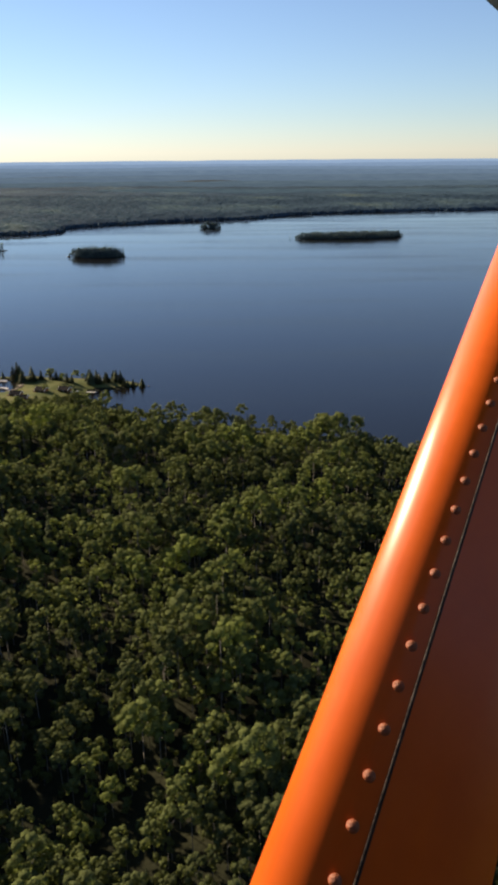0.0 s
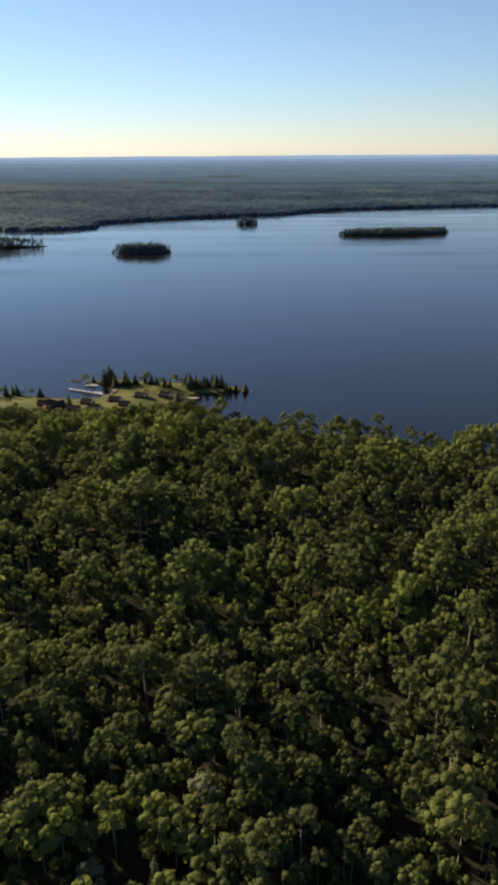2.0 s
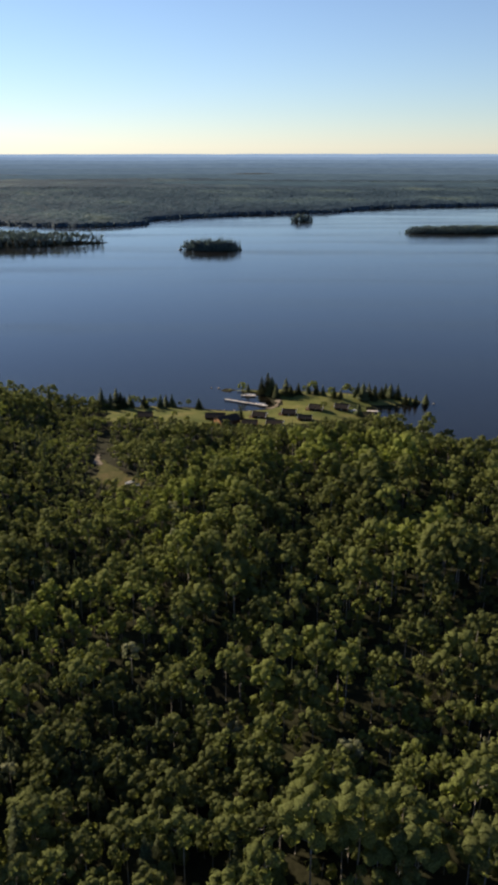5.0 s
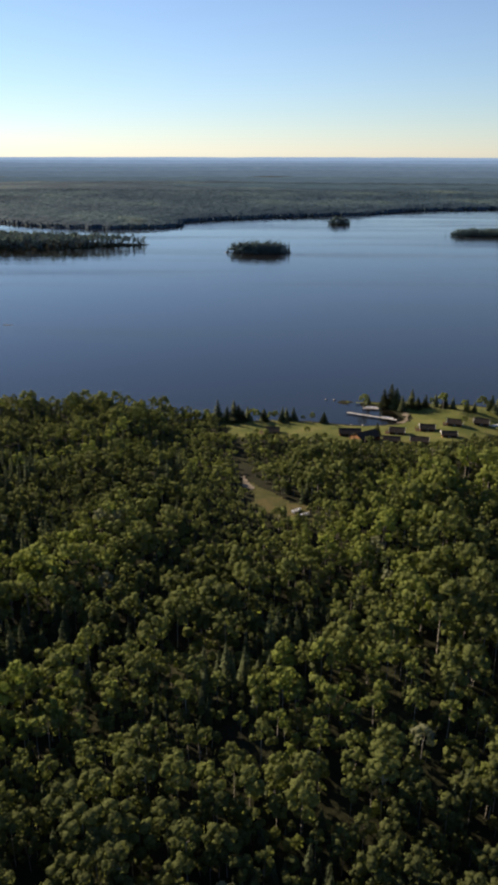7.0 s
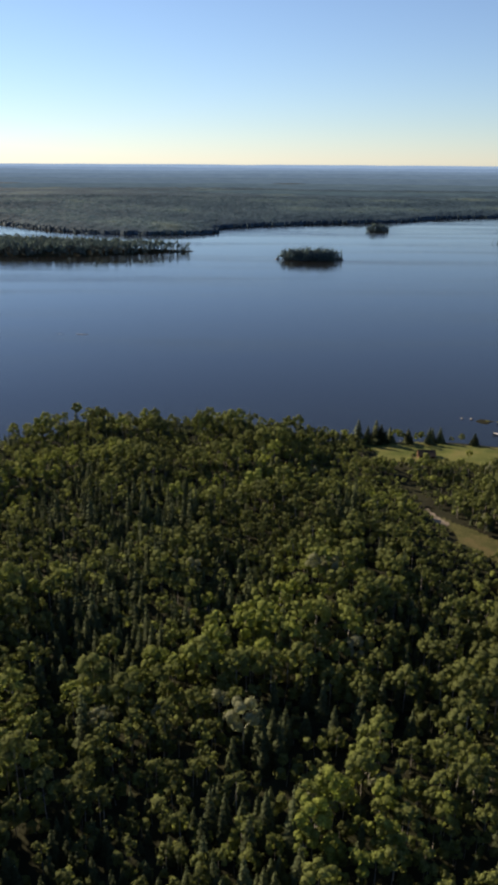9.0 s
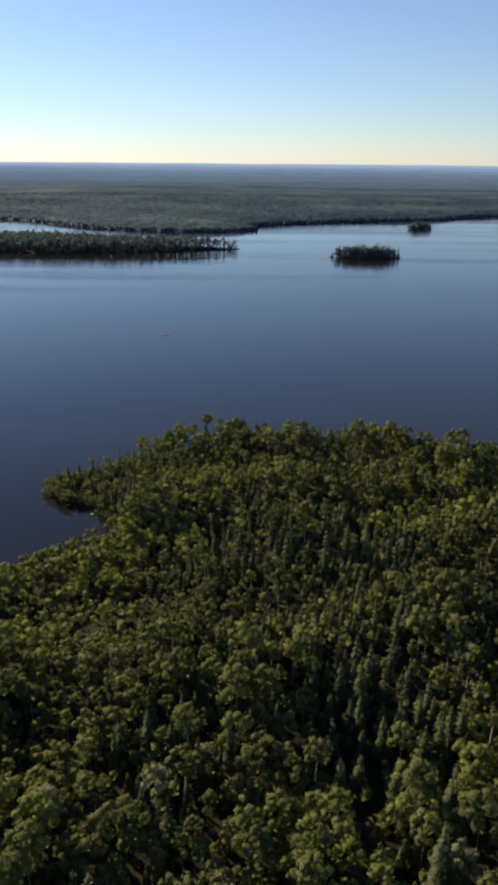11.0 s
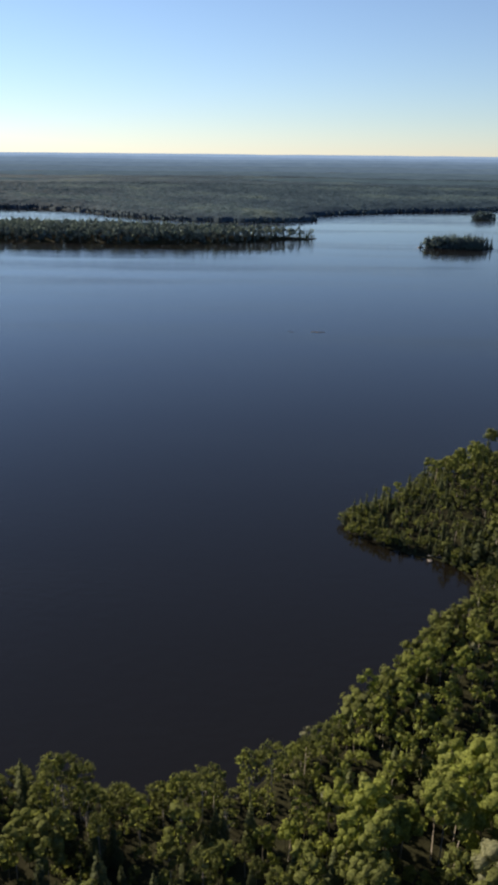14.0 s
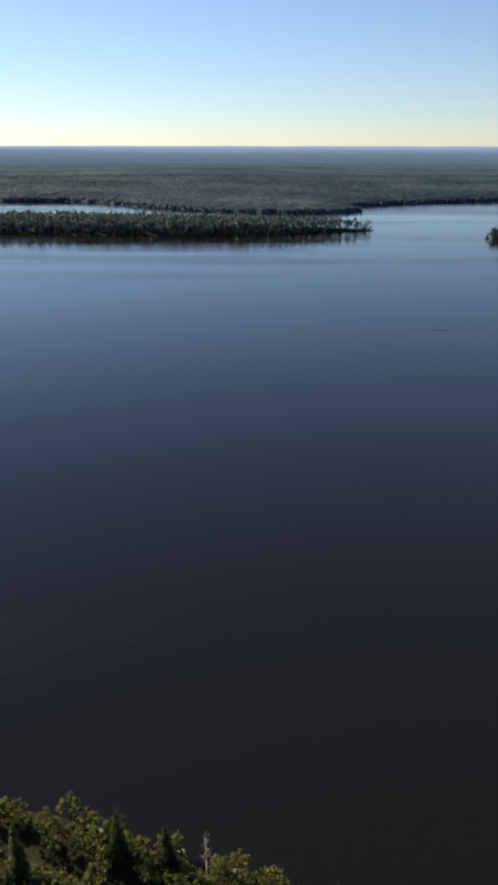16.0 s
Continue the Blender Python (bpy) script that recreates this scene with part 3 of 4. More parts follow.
def species(p, rng):
    """Which spots are spruce: hardly any in the eastern aspens, most in the western hollow. Also the young growth on the western rim."""
    west = np.clip((-p[:, 0] - 110) / 90, 0, 1)
    share = 0.03 + 0.26 * west + 0.45 * west * wave(p, 26, 61) + 0.7 * bump(p, -292, 315, 26, 30) + 0.55 * bump(p, -318, 330, 30, 20)
    share = share + 0.7 * bump(p, -284, 306, 15, 22) + 0.4 * bump(p, -300, 270, 26, 22) + 0.4 * bump(p, -225, 345, 16, 14) - 0.5 * bump(p, -252, 296, 20, 24) - 0.4 * bump(p, -172, 280, 24, 22)
    share = share - 0.4 * bump(p, -330, 246, 30, 16) + 0.6 * bump(p, -350, 366, 26, 14) - 0.4 * bump(p, -300, 375, 30, 14) + 0.4 * np.clip((-p[:, 0] - 405) / 20, 0, 1)
    share = share + 1.1 * bump(p, -368, 378, 17, 14)
    rim = np.clip(bump(p, -356, 318, 20, 22) + 0.8 * bump(p, -345, 336, 15, 12) + bump(p, -366, 302, 26, 20) + bump(p, -390, 287, 26, 13), 0, 1)
    share = share * (1 - 0.9 * rim)
    return rng.rand(len(p)) < np.clip(share, 0.02, 0.9), rim


def growth(p):
    """How tall the woods stand, from place to place."""
    lawn, road = -inside(LAWN_OUTLINE, p), -inside(TRACK_OUTLINE, p)
    young = np.clip(bump(p, -345, 312, 48, 34) + 0.5 * bump(p, -360, 370, 30, 14), 0, 1)
    by_road = np.clip(1 - road / 42, 0, 1)
    west_end = 1 - 0.35 * np.clip((-p[:, 0] - 385) / 25, 0, 1)
    tall = west_end * (0.88 - 0.16 * np.clip((-p[:, 0] - 120) / 90, 0, 1)) * (1 - 0.48 * young) * (1 - 0.52 * by_road) * (1 - 0.3 * np.clip(bump(p, -318, 392, 70, 32), 0, 1)) + 0.22 * wave(p, 26, 63)
    return np.clip(np.minimum(tall, 0.16 + 0.022 * lawn), 0.16, 1.2)


CUT = np.array([(30, 258), (-20, 243), (-71, 226), (-110, 218), (-150, 212), (-205, 205)], float)


def hollow(p):
    """An old cut line through the woods and two thin places, where few trees stand."""
    far = np.full(len(p), 1e9)
    for a, b in zip(CUT, CUT[1:]):
        s = np.clip((p - a) @ (b - a) / ((b - a) @ (b - a)), 0, 1)
        far = np.minimum(far, np.hypot(*(p - a - s[:, None] * (b - a)).T))
    return np.clip(2.2 - (far + 2.0 * wave(p, 8, 65)) / 4.5, 0, 1) + bump(p, -250, 229, 12, 7) + bump(p, -338, 259, 11, 6)


def wood_spots(p, rng, keep):
    d = inside(NEAR_LAND, p)
    ok = (d > -0.3) & (inside(LAWN_OUTLINE, p) < -1.5) & (inside(TRACK_OUTLINE, p) < -1.0)
    ok &= ~((p[:, 0] < -396) & (d < 9))
    ok &= rng.rand(len(p)) < keep(p) * (1 - 0.7 * np.clip(hollow(p), 0, 1)) * (1 - 0.15 * np.clip((-p[:, 0] - 402) / 16, 0, 1))
    p, d = p[ok], d[ok]
    con, rim = species(p, rng)
    n = len(p)
    kind = np.where(con, len(B_NEAR) + rng.randint(0, len(S_NEAR), n), rng.randint(0, len(B_NEAR), n))
    grown = growth(p)
    scale = np.clip(rng.normal(0.96, 0.19, n), 0.5, 1.38) * grown * np.clip(0.82 + d / 60, 0, 1)
    young = (grown < 0.66) & ~con
    kind = np.where(young, len(B_NEAR) + len(S_NEAR) + rng.randint(0, 3, n), kind)
    scale = np.where(young, scale / 0.62, scale)
    patchy = 0.28 * (bump(p, -252, 298, 18, 22) + bump(p, -172, 280, 24, 20) + bump(p, -245, 258, 18, 10) + bump(p, -137, 304, 40, 30) + bump(p, -196, 222, 14, 12))
    tint = np.clip(0.25 + 0.24 * wave(p, 34, 64) + rng.normal(0, 0.09, n) + patchy + 0.3 * rim, 0.0, 0.74)
    tint = np.where(~con & (rng.rand(n) < 0.012 + 0.14 * (bump(p, -245, 222, 14, 10) + bump(p, -268, 240, 26, 8) + bump(p, -341, 250, 24, 10))), 0.92, tint)
    high = ~con & ~young & ((grown > 0.75) & (rng.rand(n) < np.where(d < 14, np.where(p[:, 0] < -290, 0.5, 0.28), 0.16)))
    kind = np.where(high, HIGH + rng.randint(0, 3, n), kind)
    return np.c_[p, np.maximum(land_height(p), 0), scale, rng.uniform(0, 6.28, n), kind, tint]


def margin(p):
    """Metres in front of the flight line, past a strip that slopes with the flight's height."""
    return p[:, 1] - flight_line(p[:, 0]) - 30 - 22 * np.clip((p[:, 0] + 454) / 454, 0, 1)


full = np.vstack([scatter(rng, -560, -140, 0, 430, 3.8), scatter(rng, -140, 150, 0, 430, 4.2)])
full = full[margin(full) > 0]
fill = scatter(rng, -460, -60, 160, 430, 2.8)
fill = fill[margin(fill) > 0]
SPOTS = np.vstack([wood_spots(full, rng, lambda p: 0.86 + 0.34 * wave(p, 11, 62)), wood_spots(fill, rng, lambda p: 2.2 * (0.86 - growth(p)))])
single = SPOTS[:, 0] < -398
single &= np.cumsum(single) <= 240
near_by = margin(SPOTS) < 84
joined_woods("forest", SPOTS[~single & near_by], PROTOS, SLOTS, "dense green aspen and spruce forest in low sun")
joined_woods("forest_by_the_lake", SPOTS[~single & ~near_by], B_MID + S_MID + SAPLINGS + HIGH_MID, SLOTS, "dense green aspen and spruce forest towards the lake")
low = np.vstack([scatter(rng, -560, 120, 40, 430, 3.9), scatter(rng, -520, 90, 270, 432, 1.9)])
d_low = inside(NEAR_LAND, low)
strip = np.arange(len(low)) >= len(low) - len(scatter(rng, -520, 90, 270, 432, 1.9))
low = low[np.where(strip, (d_low > -1.2) & (d_low < 4), d_low > 3) & (margin(low) > 0) & (inside(LAWN_OUTLINE, low) < -0.5) & (inside(TRACK_OUTLINE, low) < -0.5)]
low = low[rng.rand(len(low)) < np.where(inside(NEAR_LAND, low) < 4, np.where(low[:, 0] < -425, 0.7, 0.8), np.where(low[:, 0] < -400, 1.0, np.where(low[:, 0] < -190, 0.85, np.where(hollow(low) > 0.3, 1.0, 0.62))))]
n = len(low)
bushes = np.c_[low, np.maximum(land_height(low), 0), rng.uniform(0.6, 1.15, n), rng.uniform(0, 6.28, n), rng.randint(0, 3, n), np.clip(rng.normal(0.30, 0.14, n), 0, 0.74)]
at_tip = ((low[:, 0] < -385) & (low[:, 1] > 265)) | ((low[:, 0] < -345) & (low[:, 1] > 345))
joined_woods("shore_shrubs", bushes[at_tip], FINE_SHRUBS, [0, 0, 0], "leafy green shrubs along the western shore", "undergrowth")
joined_woods("undergrowth", bushes[~at_tip], SHRUBS, [0, 0, 0], "leafy green shrubs and saplings under the trees", "undergrowth")


def crude_tree(seed, h, rad, pointed, sides=4):
    q = np.random.RandomState(seed)
    if pointed:
        return spruce(seed, h, rad, 3, 4, 1.7)[0], None
    v, f = dome(q, (0, 0, h * 0.45), rad, h * 0.55 / rad, sides, (118, 66, 26))
    v[:sides, 2] = -0.5
    return Shape().add(v, f, True).done(), None


# behind the flight line the same woods go on, in coarser crowns
B_FAR = [broadleaf(300 + k, h, r, 12, 0.8, 4, 0.98, 4) for k, (h, r) in enumerate([(11.0, 3.2), (9.0, 2.9)])]
S_FAR = [spruce(320 + k, h, r, 7, 5, 1.4) for k, (h, r) in enumerate([(13.5, 2.1), (10.5, 2.0)])]
FAR_PROTOS, FAR_SLOTS = B_FAR + S_FAR, [0, 0, 1, 1]
back = np.vstack([scatter(rng, -640, 160, -240, 330, 5.6), scatter(rng, -760, 420, -300, 330, 13.0)])
wide = np.arange(len(back)) >= len(back) - len(scatter(rng, -760, 420, -300, 330, 13.0))
close = (margin(back) <= 0) & (margin(back) > -140) & (back[:, 0] > -560) & (back[:, 0] < 150)
away = (margin(back) <= -140) | (back[:, 0] < -560) | (back[:, 0] > 150)
back = back[np.where(wide, away, close)]
back = back[inside(NEAR_LAND, back) > 3]
n = len(back)
BEHIND = [crude_tree(330, 11.5, 3.6, False, 5), crude_tree(331, 9.5, 3.3, False, 5), crude_tree(332, 12.0, 2.4, True)]
joined_woods("forest_behind", np.c_[back, land_height(back), rng.uniform(0.8, 1.25, n), rng.uniform(0, 6.28, n), rng.choice(3, n, p=(0.44, 0.40, 0.16)), np.clip(rng.normal(0.30, 0.14, n), 0, 0.74)],
             BEHIND, [0, 0, 1], "dense mixed forest away from the lake")

# trees that stand out singly along the western shore
MESHES = []
for k, (cq, wq) in enumerate(B_NEAR + S_NEAR + FINE_SAPLINGS + FINE_HIGH):
    leaf, wood = (NEEDLE, DARK_BARK) if SLOTS[k] else (LEAF, BARK)
    MESHES.append([(tree_mesh(wq, wood, "trunk", t), tree_mesh(cq, leaf, "crown", t)) for t in (0.22, 0.38, 0.55)])


def lone_tree(x, y, z, scale, turn, k, tint, label="", group="", name=""):
    k = int(k)
    trunk, crown = MESHES[k][0 if tint < 0.3 else 1 if tint < 0.46 else 2]
    con = SLOTS[k] == 1
    root = thing(name or ("spruce_tree" if con else "aspen_tree"), Matrix.LocRotScale((x, y, z), Euler((0, 0, turn)), (scale, scale, scale)),
                 label or ("narrow dark green spruce among aspens at the lake" if con else "leafy green aspen with a pale trunk at the lake"), "tree", group or "shore trees")
    for nm, me in (("trunk", trunk), ("crown", crown)):
        ob = new(nm, me)
        ob.parent = root
    return root


for row in SPOTS[single]:
    lone_tree(*row)

# small trees at the water on the western shore: x, y, height, kind
WEST_TREES = "-430.1 288 9 b,-428.8 285.6 13 h,-427 286.1 12.6 h,-425.8 286.7 9.9 h,-434.1 288.2 10.1 s,-431.7 287.5 6 b,-425.4 286.6 6.6 b,-422.8 285.6 7.3 b,-419 286.8 6.4 b,-414 286 8 b," \
    "-411.2 285.2 10.4 b,-408.3 284.3 12 h,-447.8 293.6 7.8 s,-445.5 291.7 9.1 s,-443.5 292.1 6.3 s,-440.7 291.2 5.2 s,-438.6 290.6 4.5 b,-445.3 288.6 2.4 b,-441.6 287.5 2.8 b,-416.7 281.9 7.3 b," \
    "-464 299.2 5.6 b,-462.4 298.8 6.7 b,-461.7 296.8 4.6 b,-460.5 297.2 4.8 b,-458.6 297.3 4.9 b,-456.3 295.4 3 b,-454.8 293.6 2.4 b,-450.2 292.5 3.4 b,-447.2 290.3 3.7 b,-442.7 292.3 6.1 s," \
    "-444.4 290.3 4.1 b,-439.4 290.8 5.4 s,-437.7 289.3 5.4 b,-434 289.2 6.7 b,-431 285.3 8 b,-459.8 292.6 3.2 b,-424.7 285.5 12 h,-424.4 284.5 9 b,-419.3 287.3 6 b,-414.6 286 6.4 b," \
    "-413.1 287.1 7.2 b,-410.4 286.2 9.6 b,-407 287.9 9.4 b,-401.7 289.4 11 b,-398.7 291 11 b,-421 283.7 5 b,-417.1 283.9 5.1 b,-393.7 294.2 9 b,-391 296.4 9.4 b,-475 303.2 4.2 b," \
    "-470.6 301.8 8.6 s,-476.9 303.7 9.5 s,-491 307.6 3.8 b,-486.8 306.5 5.3 b,-484.7 305.6 3.4 b,-468 300.6 3.4 b,-468.3 296.6 5.8 b,-466.2 297.4 4.2 b,-480.2 303.6 4.6 b,-472.5 299.4 3.6 b"
for n, spec in enumerate(WEST_TREES.split(",")):
    x, y, h, kind = spec.split()
    k = {"s": len(B_NEAR) + n % len(S_NEAR), "b": len(B_NEAR) + len(S_NEAR) + n % 3, "h": HIGH + n % 3}[kind]
    tall = {"s": S_SIZES[n % len(S_NEAR)][0], "b": (7.5, 6.5, 8.5)[n % 3], "h": (14.5, 13.5, 15.5)[n % 3]}[kind]
    lone_tree(float(x), float(y), float(max(land_height([(float(x), float(y))])[0], 0.1)), float(h) / tall, n * 1.7, k, (0.2, 0.38, 0.25)[n % 3])

# camp trees: x, y, height, kind (s: spruce, b: bush or aspen)
CAMP_TREES = "-216 408 9.4 s,-209 408 9.4 s,-207 408 7.6 s,-205 408 5.8 s,-201 408 5.8 b,-199 409 5 b,-193 405 5.2 b,-188 407 6.9 s,-186 411 5.8 s,-179 408 3 b," \
    "-170 407 5.1 s,-150 428 6.5 b,-147 433 4.5 s,-137 430 10.2 s,-135 428 9 s,-133 424 7.1 s,-128 428 8 s,-122 426 5.9 s,-119 428 4.2 b,-117 428 6.3 s," \
    "-115 422 7.6 b,-113 426 5.9 s,-107 417 5.8 b,-102 418 5.2 s,-99 417 7.5 b,-93 422 7.1 s,-91 418 8.2 s,-88 420 7.6 s,-84 426 5.6 s,-79 425 6.6 s," \
    "-77 422 7.1 s,-74 420 7.6 s,-71 415 5.2 s,-69 414 4.1 s,-61 416 4.7 s,-150 387 5.9 s,-112 397 5 b,-96 397 6.1 s,-179 383 4.3 b,-140 431 8.2 s,-212 409 7.0 s,-203 410 6.2 s,-196 409 6.0 s,-191 408 4.8 b,-183 410 6.4 s,-175 408 4.2 b,-126 424 5.6 s,-105 419 6.0 s,-96 420 5.2 b,-86 418 6.2 s,-82 420 5.8 s,-66 415 4.6 s,-110 424 5.4 s"
for n, spec in enumerate(CAMP_TREES.split(",")):
    x, y, h, kind = spec.split()
    x, y, h = float(x), float(y), float(h) * 1.12
    k = (len(B_NEAR) + n % len(S_NEAR)) if kind == "s" else (3, 5)[n % 2]
    tall = S_SIZES[k - len(B_NEAR)][0] if kind == "s" else B_SIZES[k][0]
    z = float(max(land_height([(x, y)])[0], 0.1))
    root = lone_tree(x, y, z, h / tall, n * 1.7, k, (0.34, 0.5, 0.6)[n % 3], "dark spruce standing on the camp lawn" if kind == "s" else "rounded leafy tree standing on the camp lawn", "camp trees")
    if kind == "s":
        root.scale = (h / tall * 1.85, h / tall * 1.85, h / tall)
    else:
        root.scale = (h / tall * 1.1, h / tall * 1.1, h / tall)

# islands
def isle_woods(name, poly, step, spruce_share, label, seed, size=1.0):
    r = np.random.RandomState(seed)
    p = scatter(r, poly[:, 0].min(), poly[:, 0].max(), poly[:, 1].min(), poly[:, 1].max(), step)
    d = inside(poly, p)
    p, d = p[d > -0.5], d[d > -0.5]
    n = len(p)
    kind = np.where(r.rand(n) < spruce_share, r.randint(2, 4, n), r.randint(0, 2, n))
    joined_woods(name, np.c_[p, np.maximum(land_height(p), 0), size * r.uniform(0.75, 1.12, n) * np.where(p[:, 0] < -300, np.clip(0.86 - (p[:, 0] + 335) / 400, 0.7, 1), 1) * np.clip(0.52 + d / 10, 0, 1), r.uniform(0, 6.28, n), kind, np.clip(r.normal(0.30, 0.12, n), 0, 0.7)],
                 FAR_PROTOS, FAR_SLOTS, label, slots=[HAZED_LEAF, HAZED_NEEDLE, DARK_BARK])


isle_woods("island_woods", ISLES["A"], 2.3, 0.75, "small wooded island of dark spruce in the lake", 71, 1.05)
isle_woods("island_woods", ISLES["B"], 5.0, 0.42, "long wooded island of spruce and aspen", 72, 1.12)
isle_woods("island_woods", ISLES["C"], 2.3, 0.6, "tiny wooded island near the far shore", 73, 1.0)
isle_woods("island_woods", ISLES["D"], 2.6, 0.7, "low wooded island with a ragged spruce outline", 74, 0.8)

# far shore: coarse crowns, thinning into the bare swell of the land
r = np.random.RandomState(81)


def canopy_sheet(name, xs, ys, rough, label):
    """The closed roof of far woods, each crown a rise of its own, falling to the ground at the shore."""
    p = np.stack(np.meshgrid(xs, ys), -1).reshape(-1, 2)
    p = p + r.uniform(-0.4, 0.4, p.shape) * np.array([xs[1] - xs[0], ys[1] - ys[0]])
    d = inside(FAR_LAND, p) + 2.0 * wave(p, 22, 6)
    odd = (np.add.outer(np.arange(len(ys)), np.arange(len(xs))) % 2).ravel() * 2 - 1
    crown = 7.5 + rough * (odd * r.uniform(0.2, 1.5, len(p)) + r.normal(0, 0.4, len(p))) + 0.4 * wave(p, 60, 83)
    z = np.where(d > 4, land_height(p) + crown * np.clip(0.4 + d / 70, 0, 1), -1.5)
    f = grid_faces(len(xs), len(ys))
    f = f[(d[f] > 4).any(1)]
    tint = np.clip(0.36 + 0.26 * wave(p, 170, 82) + 0.14 * wave(p, 55, 84) + r.normal(0, 0.09, len(p)), 0, 0.9)[f].mean(1)
    out = np.zeros((len(f), 3))
    me = np_mesh(name, np.c_[p, z], f, [HAZED_WOODS], tint=tint, bough=out)
    return tagged(new(name, me), label, "woods", kind="stuff")


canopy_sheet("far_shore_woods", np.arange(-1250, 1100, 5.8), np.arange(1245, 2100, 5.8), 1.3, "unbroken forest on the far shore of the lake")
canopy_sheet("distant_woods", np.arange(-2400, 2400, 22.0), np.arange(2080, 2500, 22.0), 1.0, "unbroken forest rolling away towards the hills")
edge = np.vstack([scatter(r, -1100, 900, 1250, 1900, 4.5)])
edge_d = inside(FAR_LAND, edge)
edge = edge[(edge_d > 0) & (edge_d < 30) & (r.rand(len(edge)) < 0.6)]
n = len(edge)
spots = np.c_[edge, land_height(edge) - 0.3, r.uniform(0.40, 0.66, n), r.uniform(0, 6.28, n), r.choice(3, n, p=(0.48, 0.46, 0.06)), np.clip(r.normal(0.34, 0.1, n), 0, 0.9)]
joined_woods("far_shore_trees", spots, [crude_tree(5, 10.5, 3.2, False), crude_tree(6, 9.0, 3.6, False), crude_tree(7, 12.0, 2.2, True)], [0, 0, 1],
             "dark row of trees along the far shore", slots=[HAZED_WOODS, HAZED_WOODS, DARK_BARK])


# ---- camp: cabins, docks, boats ----
def ground_z(x, y):
    return float(max(land_height([(x, y)])[0], 0.0))


def gable(w, h, rise, thick):
    """An upright end wall with its gable, in the y-z plane."""
    bm = bmesh.new()
    pts = [(-w / 2, 0), (w / 2, 0), (w / 2, h), (0, h + rise), (-w / 2, h)]
    a = [bm.verts.new((-thick / 2, y, z)) for y, z in pts]
    b = [bm.verts.new((thick / 2, y, z)) for y, z in pts]
    bm.faces.new(a[::-1])
    bm.faces.new(b)
    for i in range(5):
        bm.faces.new((a[i], a[(i + 1) % 5], b[(i + 1) % 5], b[i]))
    return bm


def cabin(x, y, turn, w, d, h, rise, label, trim=True, porch=True, name="cabin"):
    """A gabled cabin with its ridge along x; w long, d deep."""
    root = thing(name, pose(x, y, ground_z(x, y) - 0.1, 0, 0, turn), label, "cabin", "camp cabins")
    t = 0.22
    for sx in (-1, 1):
        ob = part("gable_wall", gable(d, h, rise, t), LOG, root)
        ob.location = (sx * (w / 2 - t / 2), 0, 0)
    # side walls carry painted shade; the gables keep the plain log colour
    for sy in (-1, 1):
        box("side_wall", (w - 2 * t - 0.01, t, h), (0, sy * (d / 2 - t / 2), h / 2), SHADE_LOG, root)
    slope = math.atan2(rise, d / 2)
    run = math.hypot(rise, d / 2) + 0.55
    for sy in (-1, 1):
        bm = bmesh.new()
        m = pose(0, sy * d / 4 * 1.06, h + rise / 2 + 0.02, -sy * math.degrees(slope), 0, 0)
        add_box(bm, (w + 0.7, run, 0.14), m, 0.02)
        panel = part("roof_panel", bm, SHINGLE, root)
        if trim:
            for sx in (-1, 1):
                part("fascia", add_box(bmesh.new(), (0.09, run, 0.36), pose(sx * (w / 2 + 0.39), sy * d / 4 * 1.06, h + rise / 2 - 0.04, -sy * math.degrees(slope), 0, 0)), TRIM, panel, "cream painted fascia board")
    box("ridge_cap", (w + 0.7, 0.3, 0.08), (0, 0, h + rise + 0.12), SHINGLE, root)
    box("door", (0.08, 0.85, h * 0.93), (-w / 2 - 0.03, d * 0.18, h * 0.5), DOOR, root, label="brown plank door")
    for px, py, rot in ((-w / 2 - 0.03, -d * 0.2, 90), (0, -d / 2 - 0.03, 0), (0, d / 2 + 0.03, 0)):
        win = box("window", (0.95, 0.07, 0.8), (px, py, h * 0.58), TRIM, root, rot, label="cream window frame")
        part("pane", add_box(bmesh.new(), (0.82, 0.03, 0.67), pose(px + (-0.04 if rot else 0), py + (0 if rot else math.copysign(0.04, py)), h * 0.58, 0, 0, rot)), PANE, win)
    if porch:
        deck = box("porch", (1.8, d * 0.8, 0.18), (-w / 2 - 0.95, 0, 0.28), SHADE_LOG, root)
        for sy in (-1, 1):
            part("porch_post", add_box(bmesh.new(), (0.14, 0.14, h - 0.2), pose(-w / 2 - 1.7, sy * d * 0.36, h / 2 + 0.1)), LOG, deck)
    return root


cabin(-155.8, 380.5, 32, 9.5, 6.6, 2.12, 1.58, "large log lodge with a brown shingle roof and lit gable", trim=False, name="lodge")
cabin(-161.3, 386.8, -2, 8.4, 5.0, 1.87, 1.32, "low log wing beside the lodge with a dark roof", trim=False, porch=False, name="lodge_wing")
cabin(-145.8, 377.4, -10, 6.2, 4.2, 1.70, 1.16, "small orange-walled log shed behind the lodge", trim=False, porch=False, name="shed")
cabin(-135.0, 376.5, -14, 6.6, 4.4, 1.61, 1.19, "dark roofed plank shed at the edge of the woods", porch=False, name="shed")
cabin(-121.5, 384.4, -6, 5.6, 3.8, 1.53, 0.99, "small dark shed with cream trim near the trees", porch=False, name="shed")
cabin(-193.0, 389.4, -5, 6.0, 4.8, 1.61, 1.25, "log cabin with a brown roof at the lawn's edge", trim=False)
cabin(-141.4, 390.0, -14, 5.8, 4.6, 1.61, 1.25, "log cabin with cream trimmed roof on the lawn")
cabin(-128.0, 394.8, -8, 5.8, 4.6, 1.61, 1.25, "log cabin with cream trimmed roof on the lawn")
